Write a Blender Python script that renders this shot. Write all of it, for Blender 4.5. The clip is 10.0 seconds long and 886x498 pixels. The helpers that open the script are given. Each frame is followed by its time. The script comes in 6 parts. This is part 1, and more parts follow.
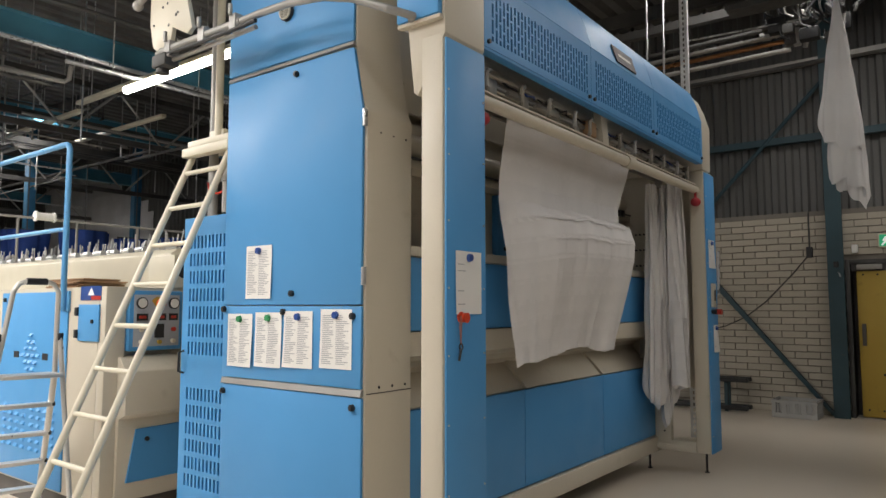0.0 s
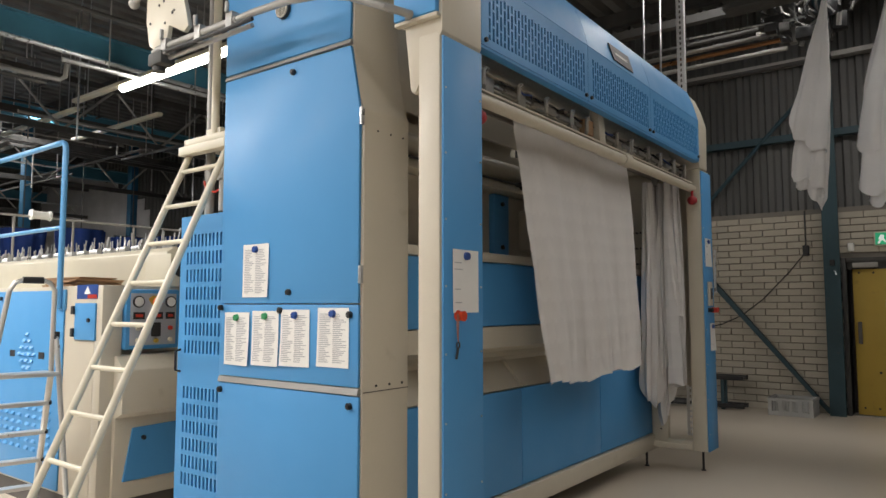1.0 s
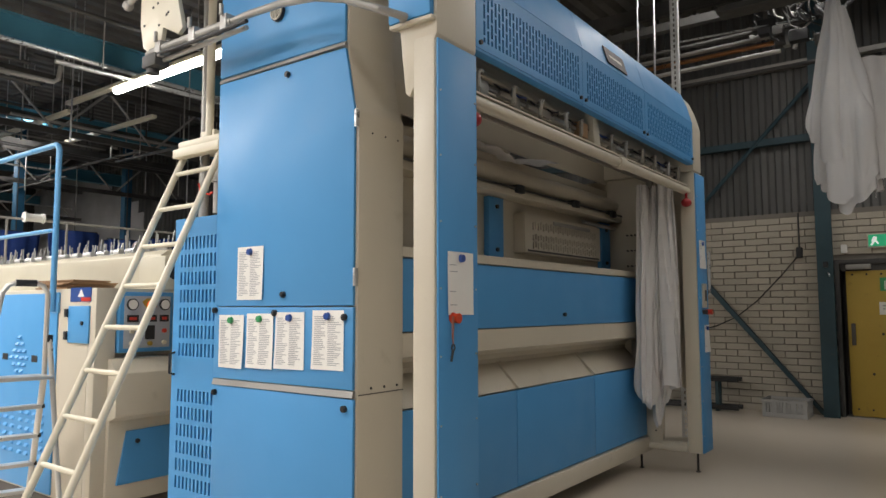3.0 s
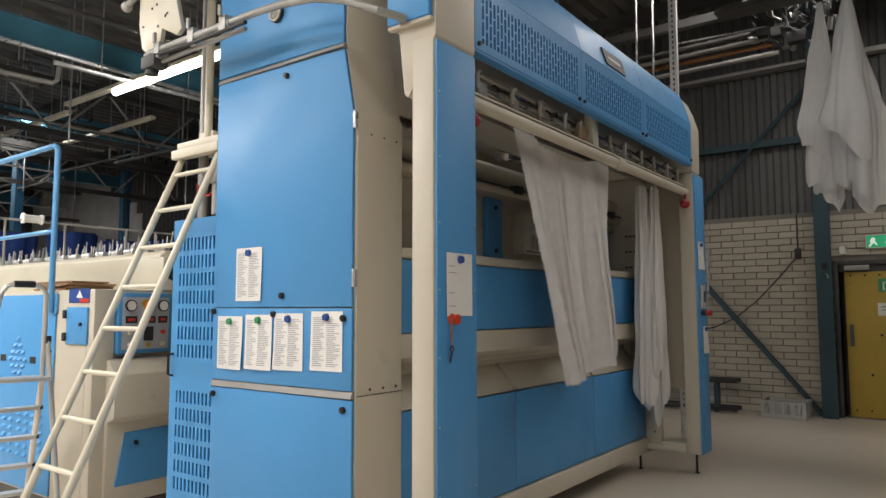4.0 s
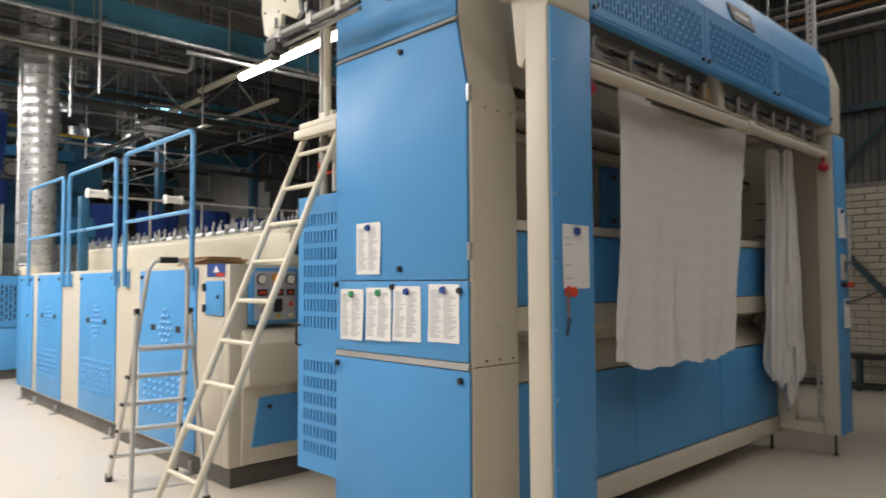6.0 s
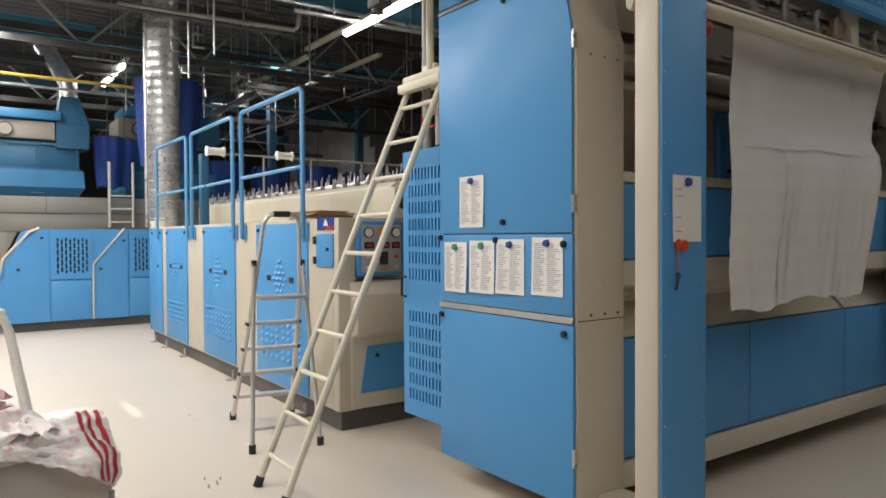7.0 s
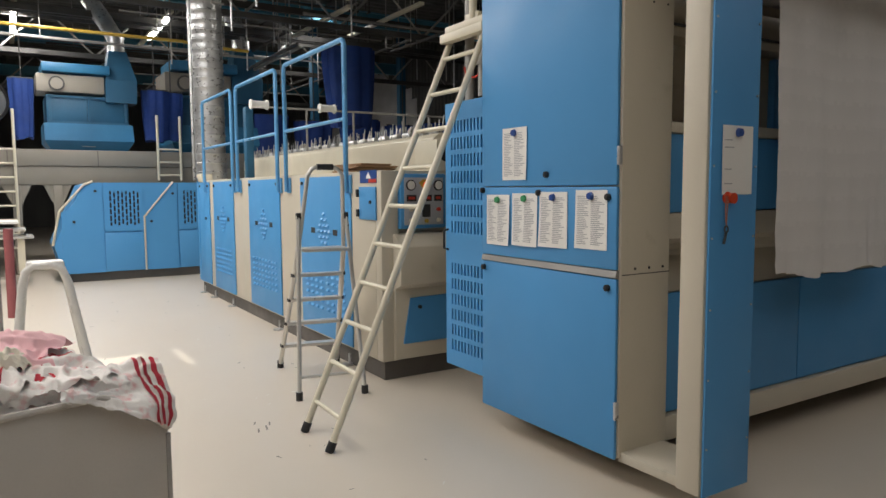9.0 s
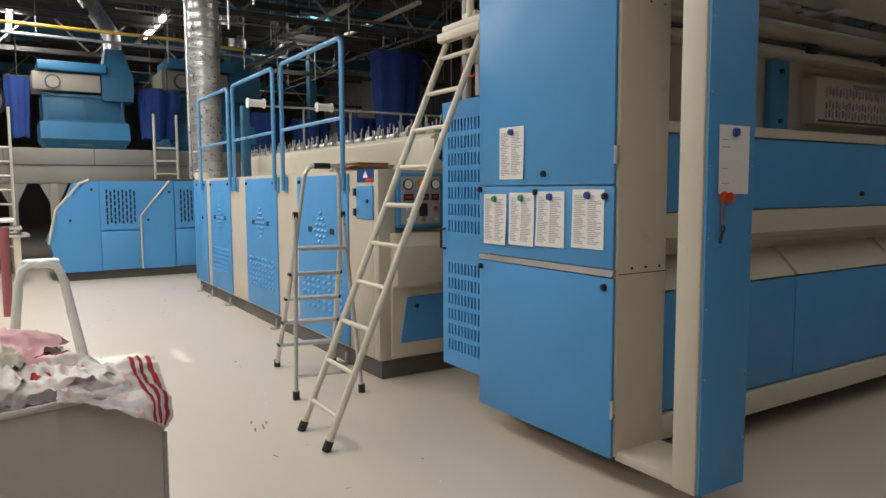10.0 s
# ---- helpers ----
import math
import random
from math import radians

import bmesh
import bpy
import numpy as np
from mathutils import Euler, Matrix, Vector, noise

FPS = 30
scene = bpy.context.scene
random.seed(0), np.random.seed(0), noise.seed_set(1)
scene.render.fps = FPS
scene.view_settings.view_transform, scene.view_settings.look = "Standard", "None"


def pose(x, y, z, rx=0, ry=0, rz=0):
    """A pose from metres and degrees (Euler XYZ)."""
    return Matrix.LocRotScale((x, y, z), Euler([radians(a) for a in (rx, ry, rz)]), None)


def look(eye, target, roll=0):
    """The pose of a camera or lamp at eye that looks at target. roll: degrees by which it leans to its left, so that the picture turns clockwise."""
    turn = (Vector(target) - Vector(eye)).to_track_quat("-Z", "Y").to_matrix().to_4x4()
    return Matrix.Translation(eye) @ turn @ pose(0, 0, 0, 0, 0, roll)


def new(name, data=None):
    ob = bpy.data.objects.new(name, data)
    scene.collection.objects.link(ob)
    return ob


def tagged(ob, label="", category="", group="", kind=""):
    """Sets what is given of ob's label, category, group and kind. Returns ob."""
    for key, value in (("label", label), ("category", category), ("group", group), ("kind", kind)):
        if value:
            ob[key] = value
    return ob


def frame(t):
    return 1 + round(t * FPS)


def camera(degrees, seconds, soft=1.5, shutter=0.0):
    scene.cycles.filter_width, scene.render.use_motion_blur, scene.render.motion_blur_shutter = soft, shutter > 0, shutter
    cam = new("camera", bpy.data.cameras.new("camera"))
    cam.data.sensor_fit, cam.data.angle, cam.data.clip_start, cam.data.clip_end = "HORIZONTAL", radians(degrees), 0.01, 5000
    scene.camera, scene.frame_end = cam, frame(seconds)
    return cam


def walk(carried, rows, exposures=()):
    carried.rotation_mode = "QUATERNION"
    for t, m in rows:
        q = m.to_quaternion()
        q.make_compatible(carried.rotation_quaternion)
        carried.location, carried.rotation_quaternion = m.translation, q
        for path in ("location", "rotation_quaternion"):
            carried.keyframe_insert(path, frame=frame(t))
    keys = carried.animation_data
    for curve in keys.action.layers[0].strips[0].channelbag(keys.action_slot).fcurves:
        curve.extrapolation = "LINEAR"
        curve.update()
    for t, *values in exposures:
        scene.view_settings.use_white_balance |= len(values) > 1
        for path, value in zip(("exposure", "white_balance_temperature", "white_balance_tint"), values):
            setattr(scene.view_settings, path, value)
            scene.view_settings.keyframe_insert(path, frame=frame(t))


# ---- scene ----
cam = camera(65.0, 10.0, shutter=0.4)
TURNS = (
    (0, -52.78, 4.80, -0.02),
    (0.5, -52.93, 4.71, -0.04),
    (1, -53.02, 4.67, 0.02),
    (1.5, -53.09, 4.66, 0.04),
    (2, -53.22, 4.72, 0.05),
    (2.5, -53.34, 4.79, 0.09),
    (4, -53.53, 4.95, 0.12),
    (4.5, -53.53, 4.97, 0.13),
    (5, -52.98, 4.96, 0.19),
    (5.5, -50.31, 4.36, 0.32),
    (6, -44.04, 2.74, 0.32),
    (6.2, -41.77, 1.80, 0.31),
    (7.3, -34.39, -1.87, 0.28),
    (7.5, -33.91, -2.35, 0.27),
    (8, -33.02, -3.46, 0.34),
    (8.5, -32.51, -4.32, 0.37),
    (9, -32.09, -4.94, 0.36),
    (9.5, -32.16, -5.08, 0.35),
    (10, -32.33, -5.01, 0.26),
)
walk(cam, [(t, pose(0, 0, 1.5, 90 + p, r, y)) for t, y, p, r in TURNS], exposures=[(0, 0.06), (5.2, 0.08), (6.2, -0.06), (8, -0.5), (10, -0.64)])

# ---- light ----
world = bpy.data.worlds.new("world")
world.use_nodes = True
scene.world = world
sky = world.node_tree.nodes.new("ShaderNodeTexSky")
sky.sky_type, sky.sun_disc, sky.sun_elevation, sky.sun_rotation = "NISHITA", False, radians(55), radians(200)
world.node_tree.nodes["Background"].inputs["Strength"].default_value = 0.1
world.node_tree.links.new(sky.outputs[0], world.node_tree.nodes["Background"].inputs["Color"])


sun = bpy.data.lights.new("sun", "SUN")
sun.energy, sun.angle, sun.color = 5.0, radians(0.5), (1.0, 0.96, 0.88)
sun_lamp = new("sun", sun)
sun_lamp.matrix_world = look((-5.0, 2.0, 8.5), (0, 0, 0))


def area_lamp(name, m, sx, sy, watts, colour):
    d = bpy.data.lights.new(name, "AREA")
    d.shape, d.size, d.size_y, d.energy, d.color = "RECTANGLE", sx, sy, watts, colour
    ob = new(name, d)
    ob.matrix_world = m
    return ob


WARM = (1.0, 0.955, 0.905)
# Unseen overhead fills; only the one at x 0.3, y 16.7 has a fixture.
area_lamp("overhead_fill", look((0.0, 2.0, 4.6), (0.0, 2.0, 0)), 0.4, 9.0, 150, WARM)
area_lamp("overhead_fill", look((-4.0, 5.0, 4.6), (-4.0, 5.0, 0)), 1.6, 12.0, 350, WARM)
# Added to brighten the cart and towels, with no lamp there.
area_lamp("overhead_fill", look((-0.9, 6.0, 4.4), (-0.9, 6.0, 0)), 0.8, 3.0, 170, WARM)
area_lamp("overhead_fill", look((0.5, 11.0, 4.6), (0.5, 11.0, 0)), 0.4, 7.0, 420, WARM)
area_lamp("overhead_fill", look((8.0, -1.5, 5.6), (8.0, -1.5, 0)), 0.4, 8.0, 150, WARM)
# Brightens the rear hall; added without a tube.
area_lamp("overhead_fill", look((6.0, 18.0, 5.2), (6.0, 18.0, 0)), 0.4, 8.0, 150, WARM)
area_lamp("overhead_fill", look((0.3, 16.7, 4.85), (0.3, 16.7, 0)), 0.4, 2.5, 160, WARM)
# Added to lift the feeder's hood and front; no tube hangs there.
area_lamp("overhead_fill", look((4.5, -1.0, 5.6), (4.5, -1.0, 0)), 0.4, 6.0, 40, WARM)

# ---- materials ----
def material(name, colour, rough=0.5, metal=0.0, grain=0.06, scale=8.0, bump=0.02, fine=120.0, spots=0.0, spot_colour=(0.1, 0.08, 0.06), vary=0.09, glow=0.0, random_tone=0.0, stretch=(1, 1, 1)):
    """A surface with broad tone variation, fine grain, optional dirt spots and relief."""
    mat = bpy.data.materials.new(name)
    mat.use_nodes = True
    nt = mat.node_tree
    b = nt.nodes["Principled BSDF"]
    co = nt.nodes.new("ShaderNodeTexCoord")
    mp = nt.nodes.new("ShaderNodeMapping")
    mp.inputs["Scale"].default_value = stretch
    nt.links.new(co.outputs["Object"], mp.inputs["Vector"])

    def noise_at(s, detail=4.0):
        n = nt.nodes.new("ShaderNodeTexNoise")
        n.inputs["Scale"].default_value, n.inputs["Detail"].default_value = s, detail
        nt.links.new(mp.outputs[0], n.inputs["Vector"])
        return n

    def mixed(a, c, fac, mode="MIX"):
        m = nt.nodes.new("ShaderNodeMix")
        m.data_type, m.blend_type = "RGBA", mode
        for sock, v in ((m.inputs[0], fac), (m.inputs[6], a), (m.inputs[7], c)):
            if isinstance(v, bpy.types.NodeSocket):
                nt.links.new(v, sock)
            else:
                sock.default_value = v
        return m.outputs[2]

    def ranged(v, lo, hi, a=0.0, c=1.0):
        m = nt.nodes.new("ShaderNodeMapRange")
        m.inputs[1].default_value, m.inputs[2].default_value, m.inputs[3].default_value, m.inputs[4].default_value = lo, hi, a, c
        nt.links.new(v, m.inputs[0])
        return m.outputs[0]

    big, small = noise_at(scale / 6), noise_at(fine)
    dark = tuple(c * (1 - 2.2 * grain) for c in colour) + (1,)
    light = tuple(min(1, c * (1 + 1.2 * grain)) for c in colour) + (1,)
    col = mixed(dark, light, ranged(big.outputs["Fac"], 0.3, 0.7))
    col = mixed(col, tuple(c * (1 - 3 * grain) for c in colour) + (1,), ranged(small.outputs["Fac"], 0.45, 0.8, 0, 0.35))
    if spots:
        sp = noise_at(scale * 1.7, 7.0)
        col = mixed(col, (*spot_colour, 1), ranged(sp.outputs["Fac"], 0.66 - 0.1 * spots, 0.78, 0, min(1, 0.4 + spots)))
    if random_tone:
        oi = nt.nodes.new("ShaderNodeObjectInfo")
        col = mixed(col, tuple(c * 0.45 for c in colour) + (1,), ranged(oi.outputs["Random"], 0, 1, 0, random_tone))
    nt.links.new(col, b.inputs["Base Color"])
    nt.links.new(ranged(noise_at(scale).outputs["Fac"], 0.3, 0.7, max(0.03, rough - vary), min(1, rough + vary)), b.inputs["Roughness"])
    b.inputs["Metallic"].default_value = metal
    if bump:
        bp = nt.nodes.new("ShaderNodeBump")
        bp.inputs["Strength"].default_value, bp.inputs["Distance"].default_value = bump * 5, 0.004
        nt.links.new(small.outputs["Fac"], bp.inputs["Height"])
        nt.links.new(bp.outputs[0], b.inputs["Normal"])
    if glow:
        b.inputs["Emission Color"].default_value = (*colour, 1)
        b.inputs["Emission Strength"].default_value = glow
    return mat


BLUE = material("blue_paint", (0.075, 0.31, 0.64), 0.5, grain=0.03, scale=3, bump=0.015)
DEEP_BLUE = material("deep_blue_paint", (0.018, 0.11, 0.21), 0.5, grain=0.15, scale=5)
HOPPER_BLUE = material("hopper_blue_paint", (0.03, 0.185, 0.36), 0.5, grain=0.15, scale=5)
DULL_GREY = material("dull_grey_sheet", (0.3, 0.275, 0.235), 0.6, grain=0.1, scale=4)
PANEL_GREY = material("light_grey_panel", (0.42, 0.45, 0.5), 0.5)
RAIL_BLUE = material("rail_blue_paint", (0.11, 0.34, 0.64), 0.35)
BEIGE = material("beige_paint", (0.6, 0.55, 0.45), 0.42, grain=0.04, scale=4, bump=0.015, spots=0.05, spot_colour=(0.4, 0.36, 0.27))
CREAM = material("cream_paint", (0.68, 0.63, 0.5), 0.4, grain=0.05)
GREY_METAL = material("grey_metal", (0.4, 0.39, 0.37), 0.42, 0.3, grain=0.12)
ZINC = material("galvanised_steel", (0.6, 0.61, 0.62), 0.33, 0.65, grain=0.15, scale=20)
ALU = material("brushed_aluminium", (0.68, 0.66, 0.62), 0.36, 0.5, grain=0.1)
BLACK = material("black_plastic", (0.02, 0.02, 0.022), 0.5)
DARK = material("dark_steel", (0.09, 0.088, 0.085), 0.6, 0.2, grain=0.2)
PLINTH = material("plinth_grey", (0.12, 0.11, 0.1), 0.6, grain=0.12)
FLOOR = material("epoxy_floor", (0.645, 0.572, 0.48), 0.36, grain=0.025, scale=1.5, bump=0.008, vary=0.02)
BRICK = material("painted_brick", (0.56, 0.51, 0.42), 0.85, grain=0.1, scale=12, bump=0.06, random_tone=0.3)
MORTAR = material("mortar", (0.22, 0.2, 0.175), 0.95, grain=0.1, bump=0.06)
CLADDING = material("dark_cladding", (0.105, 0.105, 0.102), 0.55, grain=0.18, scale=5, stretch=(1, 1, 0.2))
ROOF = material("roof_sheet", (0.15, 0.145, 0.14), 0.7, grain=0.2)
STEEL_TEAL = material("teal_steel", (0.026, 0.064, 0.082), 0.5, grain=0.12, spots=0.05)
BEAM_BLUE = material("roof_beam_blue", (0.07, 0.25, 0.36), 0.5, grain=0.1)
YELLOW = material("yellow_door_paint", (0.5, 0.34, 0.055), 0.5, grain=0.1, scale=4, spots=0.15, spot_colour=(0.22, 0.14, 0.04))
PAPER = material("paper", (0.82, 0.81, 0.78), 0.8, grain=0.03)
INK = material("grey_print", (0.42, 0.42, 0.44), 0.8)
CLOTH = material("white_linen", (0.77, 0.75, 0.74), 0.9, grain=0.04, scale=10, bump=0.08, fine=300)
RED = material("red_plastic", (0.6, 0.05, 0.03), 0.35)
STOP_RED = material("stop_red_plastic", (0.72, 0.07, 0.02), 0.4)
TOWEL_LOOP = material("faded_red_cord", (0.45, 0.2, 0.15), 0.9)
ROLL_RED = material("faded_red_roll", (0.5, 0.16, 0.17), 0.7, grain=0.1)
BUFFER_RED = material("dark_red_rubber", (0.34, 0.015, 0.02), 0.45)
# Paler than ZINC: lamp light on the perforated post put into its colour.
LIT_ZINC = material("lit_zinc_strip", (0.82, 0.83, 0.84), 0.4, 0.25, grain=0.06, scale=20)
ORANGE = material("orange_plastic", (0.8, 0.14, 0.02), 0.4)
GREEN = material("green_plastic", (0.05, 0.3, 0.12), 0.4)
PIN_BLUE = material("blue_magnet", (0.03, 0.08, 0.3), 0.35)
CURTAIN = material("blue_bag_cloth", (0.02, 0.06, 0.27), 0.8, grain=0.12, scale=10, bump=0.05)
BASKET = material("grey_basket_plastic", (0.45, 0.45, 0.44), 0.5)
TUBE = material("lamp_tube", (1.0, 0.97, 0.9), 0.4, glow=22.0, bump=0)
CART = material("grey_cart_plastic", (0.54, 0.51, 0.47), 0.5, grain=0.05)
PALE_SHEET = material("pale_wall_sheet", (0.6, 0.6, 0.62), 0.6, grain=0.08)
CARDBOARD = material("brown_cardboard", (0.36, 0.22, 0.12), 0.9, grain=0.15)


# ---- mesh helpers ----
def box(bm, x0, x1, y0, y1, z0, z1, bevel=0.0):
    vs = bmesh.ops.create_cube(bm, size=1.0)["verts"]
    for v in vs:
        v.co = Vector((x0 + (v.co.x + 0.5) * (x1 - x0), y0 + (v.co.y + 0.5) * (y1 - y0), z0 + (v.co.z + 0.5) * (z1 - z0)))
    if bevel:
        es = list({e for v in vs for e in v.link_edges})
        bmesh.ops.bevel(bm, geom=es, offset=bevel, segments=2, profile=0.5, affect="EDGES")
    return bm


def fast_box(bm, x0, x1, y0, y1, z0, z1):
    v = [bm.verts.new((x, y, z)) for x in (x0, x1) for y in (y0, y1) for z in (z0, z1)]
    for f in ((0, 1, 3, 2), (4, 6, 7, 5), (0, 4, 5, 1), (2, 3, 7, 6), (0, 2, 6, 4), (1, 5, 7, 3)):
        bm.faces.new([v[i] for i in f])
    return bm


def rod(bm, a, b, r, seg=10, r2=None):
    a, b = Vector(a), Vector(b)
    m = Matrix.Translation((a + b) / 2) @ (b - a).to_track_quat("Z", "Y").to_matrix().to_4x4()
    bmesh.ops.create_cone(bm, cap_ends=True, segments=seg, radius1=r, radius2=r if r2 is None else r2, depth=(b - a).length, matrix=m)
    return bm


def tube(bm, pts, r, seg=10):
    """A round bar bent through pts."""
    pts = [Vector(p) for p in pts]
    rings = []
    for i, p in enumerate(pts):
        d = (pts[min(i + 1, len(pts) - 1)] - pts[max(i - 1, 0)]).normalized()
        side = d.cross(Vector((0.31, 0.77, 0.55))).normalized()
        up = d.cross(side)
        rings.append([bm.verts.new(p + r * (math.cos(2 * math.pi * k / seg) * side + math.sin(2 * math.pi * k / seg) * up)) for k in range(seg)])
    for a, b in zip(rings, rings[1:]):
        for k in range(seg):
            bm.faces.new((a[k], a[(k + 1) % seg], b[(k + 1) % seg], b[k]))
    bm.faces.new(rings[0])
    bm.faces.new(rings[-1][::-1])
    return bm


def prism(bm, pts, axis, a, b, bevel=0.0):
    """A polygon in the plane across an axis, drawn out from a to b along it."""
    def at(u, v, w):
        return {"x": (w, u, v), "y": (u, w, v), "z": (u, v, w)}[axis]
    lo = [bm.verts.new(at(u, v, a)) for u, v in pts]
    hi = [bm.verts.new(at(u, v, b)) for u, v in pts]
    n = len(pts)
    fs = [bm.faces.new(lo), bm.faces.new(hi[::-1])] + [bm.faces.new((lo[i], hi[i], hi[(i + 1) % n], lo[(i + 1) % n])) for i in range(n)]
    bmesh.ops.recalc_face_normals(bm, faces=fs)
    if bevel:
        es = list({e for f in fs for e in f.edges})
        bmesh.ops.bevel(bm, geom=es, offset=bevel, segments=2, profile=0.5, affect="EDGES")
    return bm


def knob(bm, p, axis, r=0.018, h=0.02):
    d = {"x": Vector((-1, 0, 0)), "y": Vector((0, -1, 0)), "z": Vector((0, 0, 1))}[axis]
    return rod(bm, Vector(p), Vector(p) + d * h, r, 14)


def B():
    return bmesh.new()


def thing(name, loc, label, category, group="", kind=""):
    ob = new(name)
    ob.location = loc
    ob.empty_display_size = 0.1
    return tagged(ob, label, category, group, kind)


def mesh_of(name, bm, mat, smooth=35):
    bmesh.ops.recalc_face_normals(bm, faces=bm.faces)
    me = bpy.data.meshes.new(name)
    bm.to_mesh(me)
    bm.free()
    me.materials.append(mat)
    if smooth:
        me.shade_smooth()
        me.set_sharp_from_angle(angle=radians(smooth))
    return me


def origin_of(ob):
    v = Vector(ob.location)
    return v if ob.parent is None else v + origin_of(ob.parent)


def part(name, bm, mat, parent, label="", kind="", smooth=35):
    """Links a bmesh in world coordinates as one mesh under its parent."""
    bmesh.ops.translate(bm, verts=bm.verts, vec=-origin_of(parent))
    ob = new(name, mesh_of(name, bm, mat, smooth))
    ob.parent = parent
    return tagged(ob, label, kind=kind)


def whole(name, bm, mat, loc, label, category, group="", kind="", smooth=35):
    """A thing that is one mesh, with its origin at loc."""
    bmesh.ops.translate(bm, verts=bm.verts, vec=-Vector(loc))
    ob = new(name, mesh_of(name, bm, mat, smooth))
    ob.location = loc
    return tagged(ob, label, category, group, kind)


# ---- hall ----
WX, ROOF_Z = 11.1, 6.3
whole("floor", box(B(), -9, WX + 0.3, -7, 34, -0.2, 0), FLOOR, (0, 0, 0), "pale grey glossy epoxy factory floor with scuffs", "floor", kind="structure")

SCUFF = material("floor_scuff", (0.2, 0.18, 0.15), 0.6)
PAINT_DROP = material("pale_paint_drop", (0.8, 0.78, 0.72), 0.5)
rnd = random.Random(77)
bm, bm2 = B(), B()
for k in range(120):
    x, y = rnd.uniform(-1.0, 2.2), rnd.uniform(1.5, 12)
    a, l, w = rnd.uniform(0, 3.14), rnd.uniform(0.006, 0.03), rnd.uniform(0.003, 0.009)
    c, n = math.cos(a), math.sin(a)
    t = bm if k % 3 else bm2
    t.faces.new([t.verts.new((x + c * u * l - n * v * w, y + n * u * l + c * v * w, 0.0012)) for u, v in ((-1, -0.4), (0.1, -1), (1, 0.2), (0.3, 1), (-0.8, 0.6))])
for dx, dy, l in ((0.0, 0.0, 0.07), (0.06, 0.02, 0.09), (0.1, 0.1, 0.06), (0.02, 0.16, 0.05)):
    bm.faces.new([bm.verts.new((1.25 + dx + u, 4.17 + dy + v, 0.0012)) for u, v in ((0, 0), (0.012, 0.0), (0.03, l), (0.02, l))])
whole("floor_scuffs", bm, SCUFF, (0, 0, 0), "small dark scuffs on the floor", "scuff", kind="stuff", smooth=0)
whole("paint_drops", bm2, PAINT_DROP, (0, 0, 0), "small pale drops on the floor", "drop", kind="stuff", smooth=0)

brick_wall = thing("wall_east", (WX, 0, 0), "painted cream brick wall under dark corrugated cladding", "wall", kind="structure")
DOOR_Y0, DOOR_Y1, DOOR_H = 0.38, 1.33, 2.1
bm = B()
fast_box(bm, WX + 0.012, WX + 0.3, DOOR_Y1, 9, 0, 2.88)
fast_box(bm, WX + 0.012, WX + 0.3, -7, DOOR_Y0, 0, 2.88)
fast_box(bm, WX + 0.012, WX + 0.3, DOOR_Y0, DOOR_Y1, DOOR_H, 2.88)
part("mortar_bed", bm, MORTAR, brick_wall)
bm = B()
y = -7.0
while y < 34:
    prism(bm, [(WX + 0.10, y), (WX + 0.06, y + 0.03), (WX + 0.06, y + 0.1), (WX + 0.10, y + 0.13), (WX + 0.10, y + 0.2), (WX + 0.2, y + 0.2), (WX + 0.2, y)], "z", 2.88, ROOF_Z)
    y += 0.2
part("cladding", bm, CLADDING, brick_wall, "dark corrugated steel cladding", smooth=0)

for name, b in (("wall_west", (-9.3, -9, -7, 34, 0, ROOF_Z)), ("wall_south", (-9, WX, -7.3, -7, 0, ROOF_Z)), ("wall_north", (-9, WX + 0.3, 34, 34.3, 0, ROOF_Z)), ("wall_back", (WX, WX + 0.3, 9, 34, 0, 2.88))):
    whole(name, box(B(), *b), CLADDING, (b[0], b[2], 0), "dark plain hall wall of steel sheet", "wall", kind="structure")

SUN_WAY = Vector((-0.5, 0.2, 0.85)).normalized()
ROOF_LIGHTS = [(p[0] + SUN_WAY.x / SUN_WAY.z * ROOF_Z, p[1] + SUN_WAY.y / SUN_WAY.z * ROOF_Z, p[2], p[3]) for p in ((0.78, 6.5, 0.5, 0.3), (1.3, 6.38, 0.12, 0.3), (-0.6, 13.2, 1.4, 0.9))]
bm = B()
y = -7.3
while y < 34.2:
    cuts = [-9.3] + [e for x0, y0, w, d in sorted(ROOF_LIGHTS) if y - 0.01 < y0 < y + 0.29 or y0 < y < y0 + d - 0.15 for e in (x0 - w / 2, x0 + w / 2)] + [WX + 0.4]
    for x0, x1 in zip(cuts[::2], cuts[1::2]):
        prism(bm, [(y, ROOF_Z), (y + 0.08, ROOF_Z - 0.09), (y + 0.22, ROOF_Z - 0.09), (y + 0.3, ROOF_Z), (y + 0.3, ROOF_Z + 0.05), (y, ROOF_Z + 0.05)], "x", x0, x1)
    y += 0.3
whole("ceiling", bm, ROOF, (0, 0, ROOF_Z), "dark ribbed steel roof deck", "ceiling", kind="structure", smooth=0)


# ---- sheet feeder ----
FY, BY = 1.905, 2.43          # front plane of the posts, front plane of the body
PX0, PX1, QX0, QX1 = 2.52, 2.857, 6.465, 6.76
ZB = 0.13


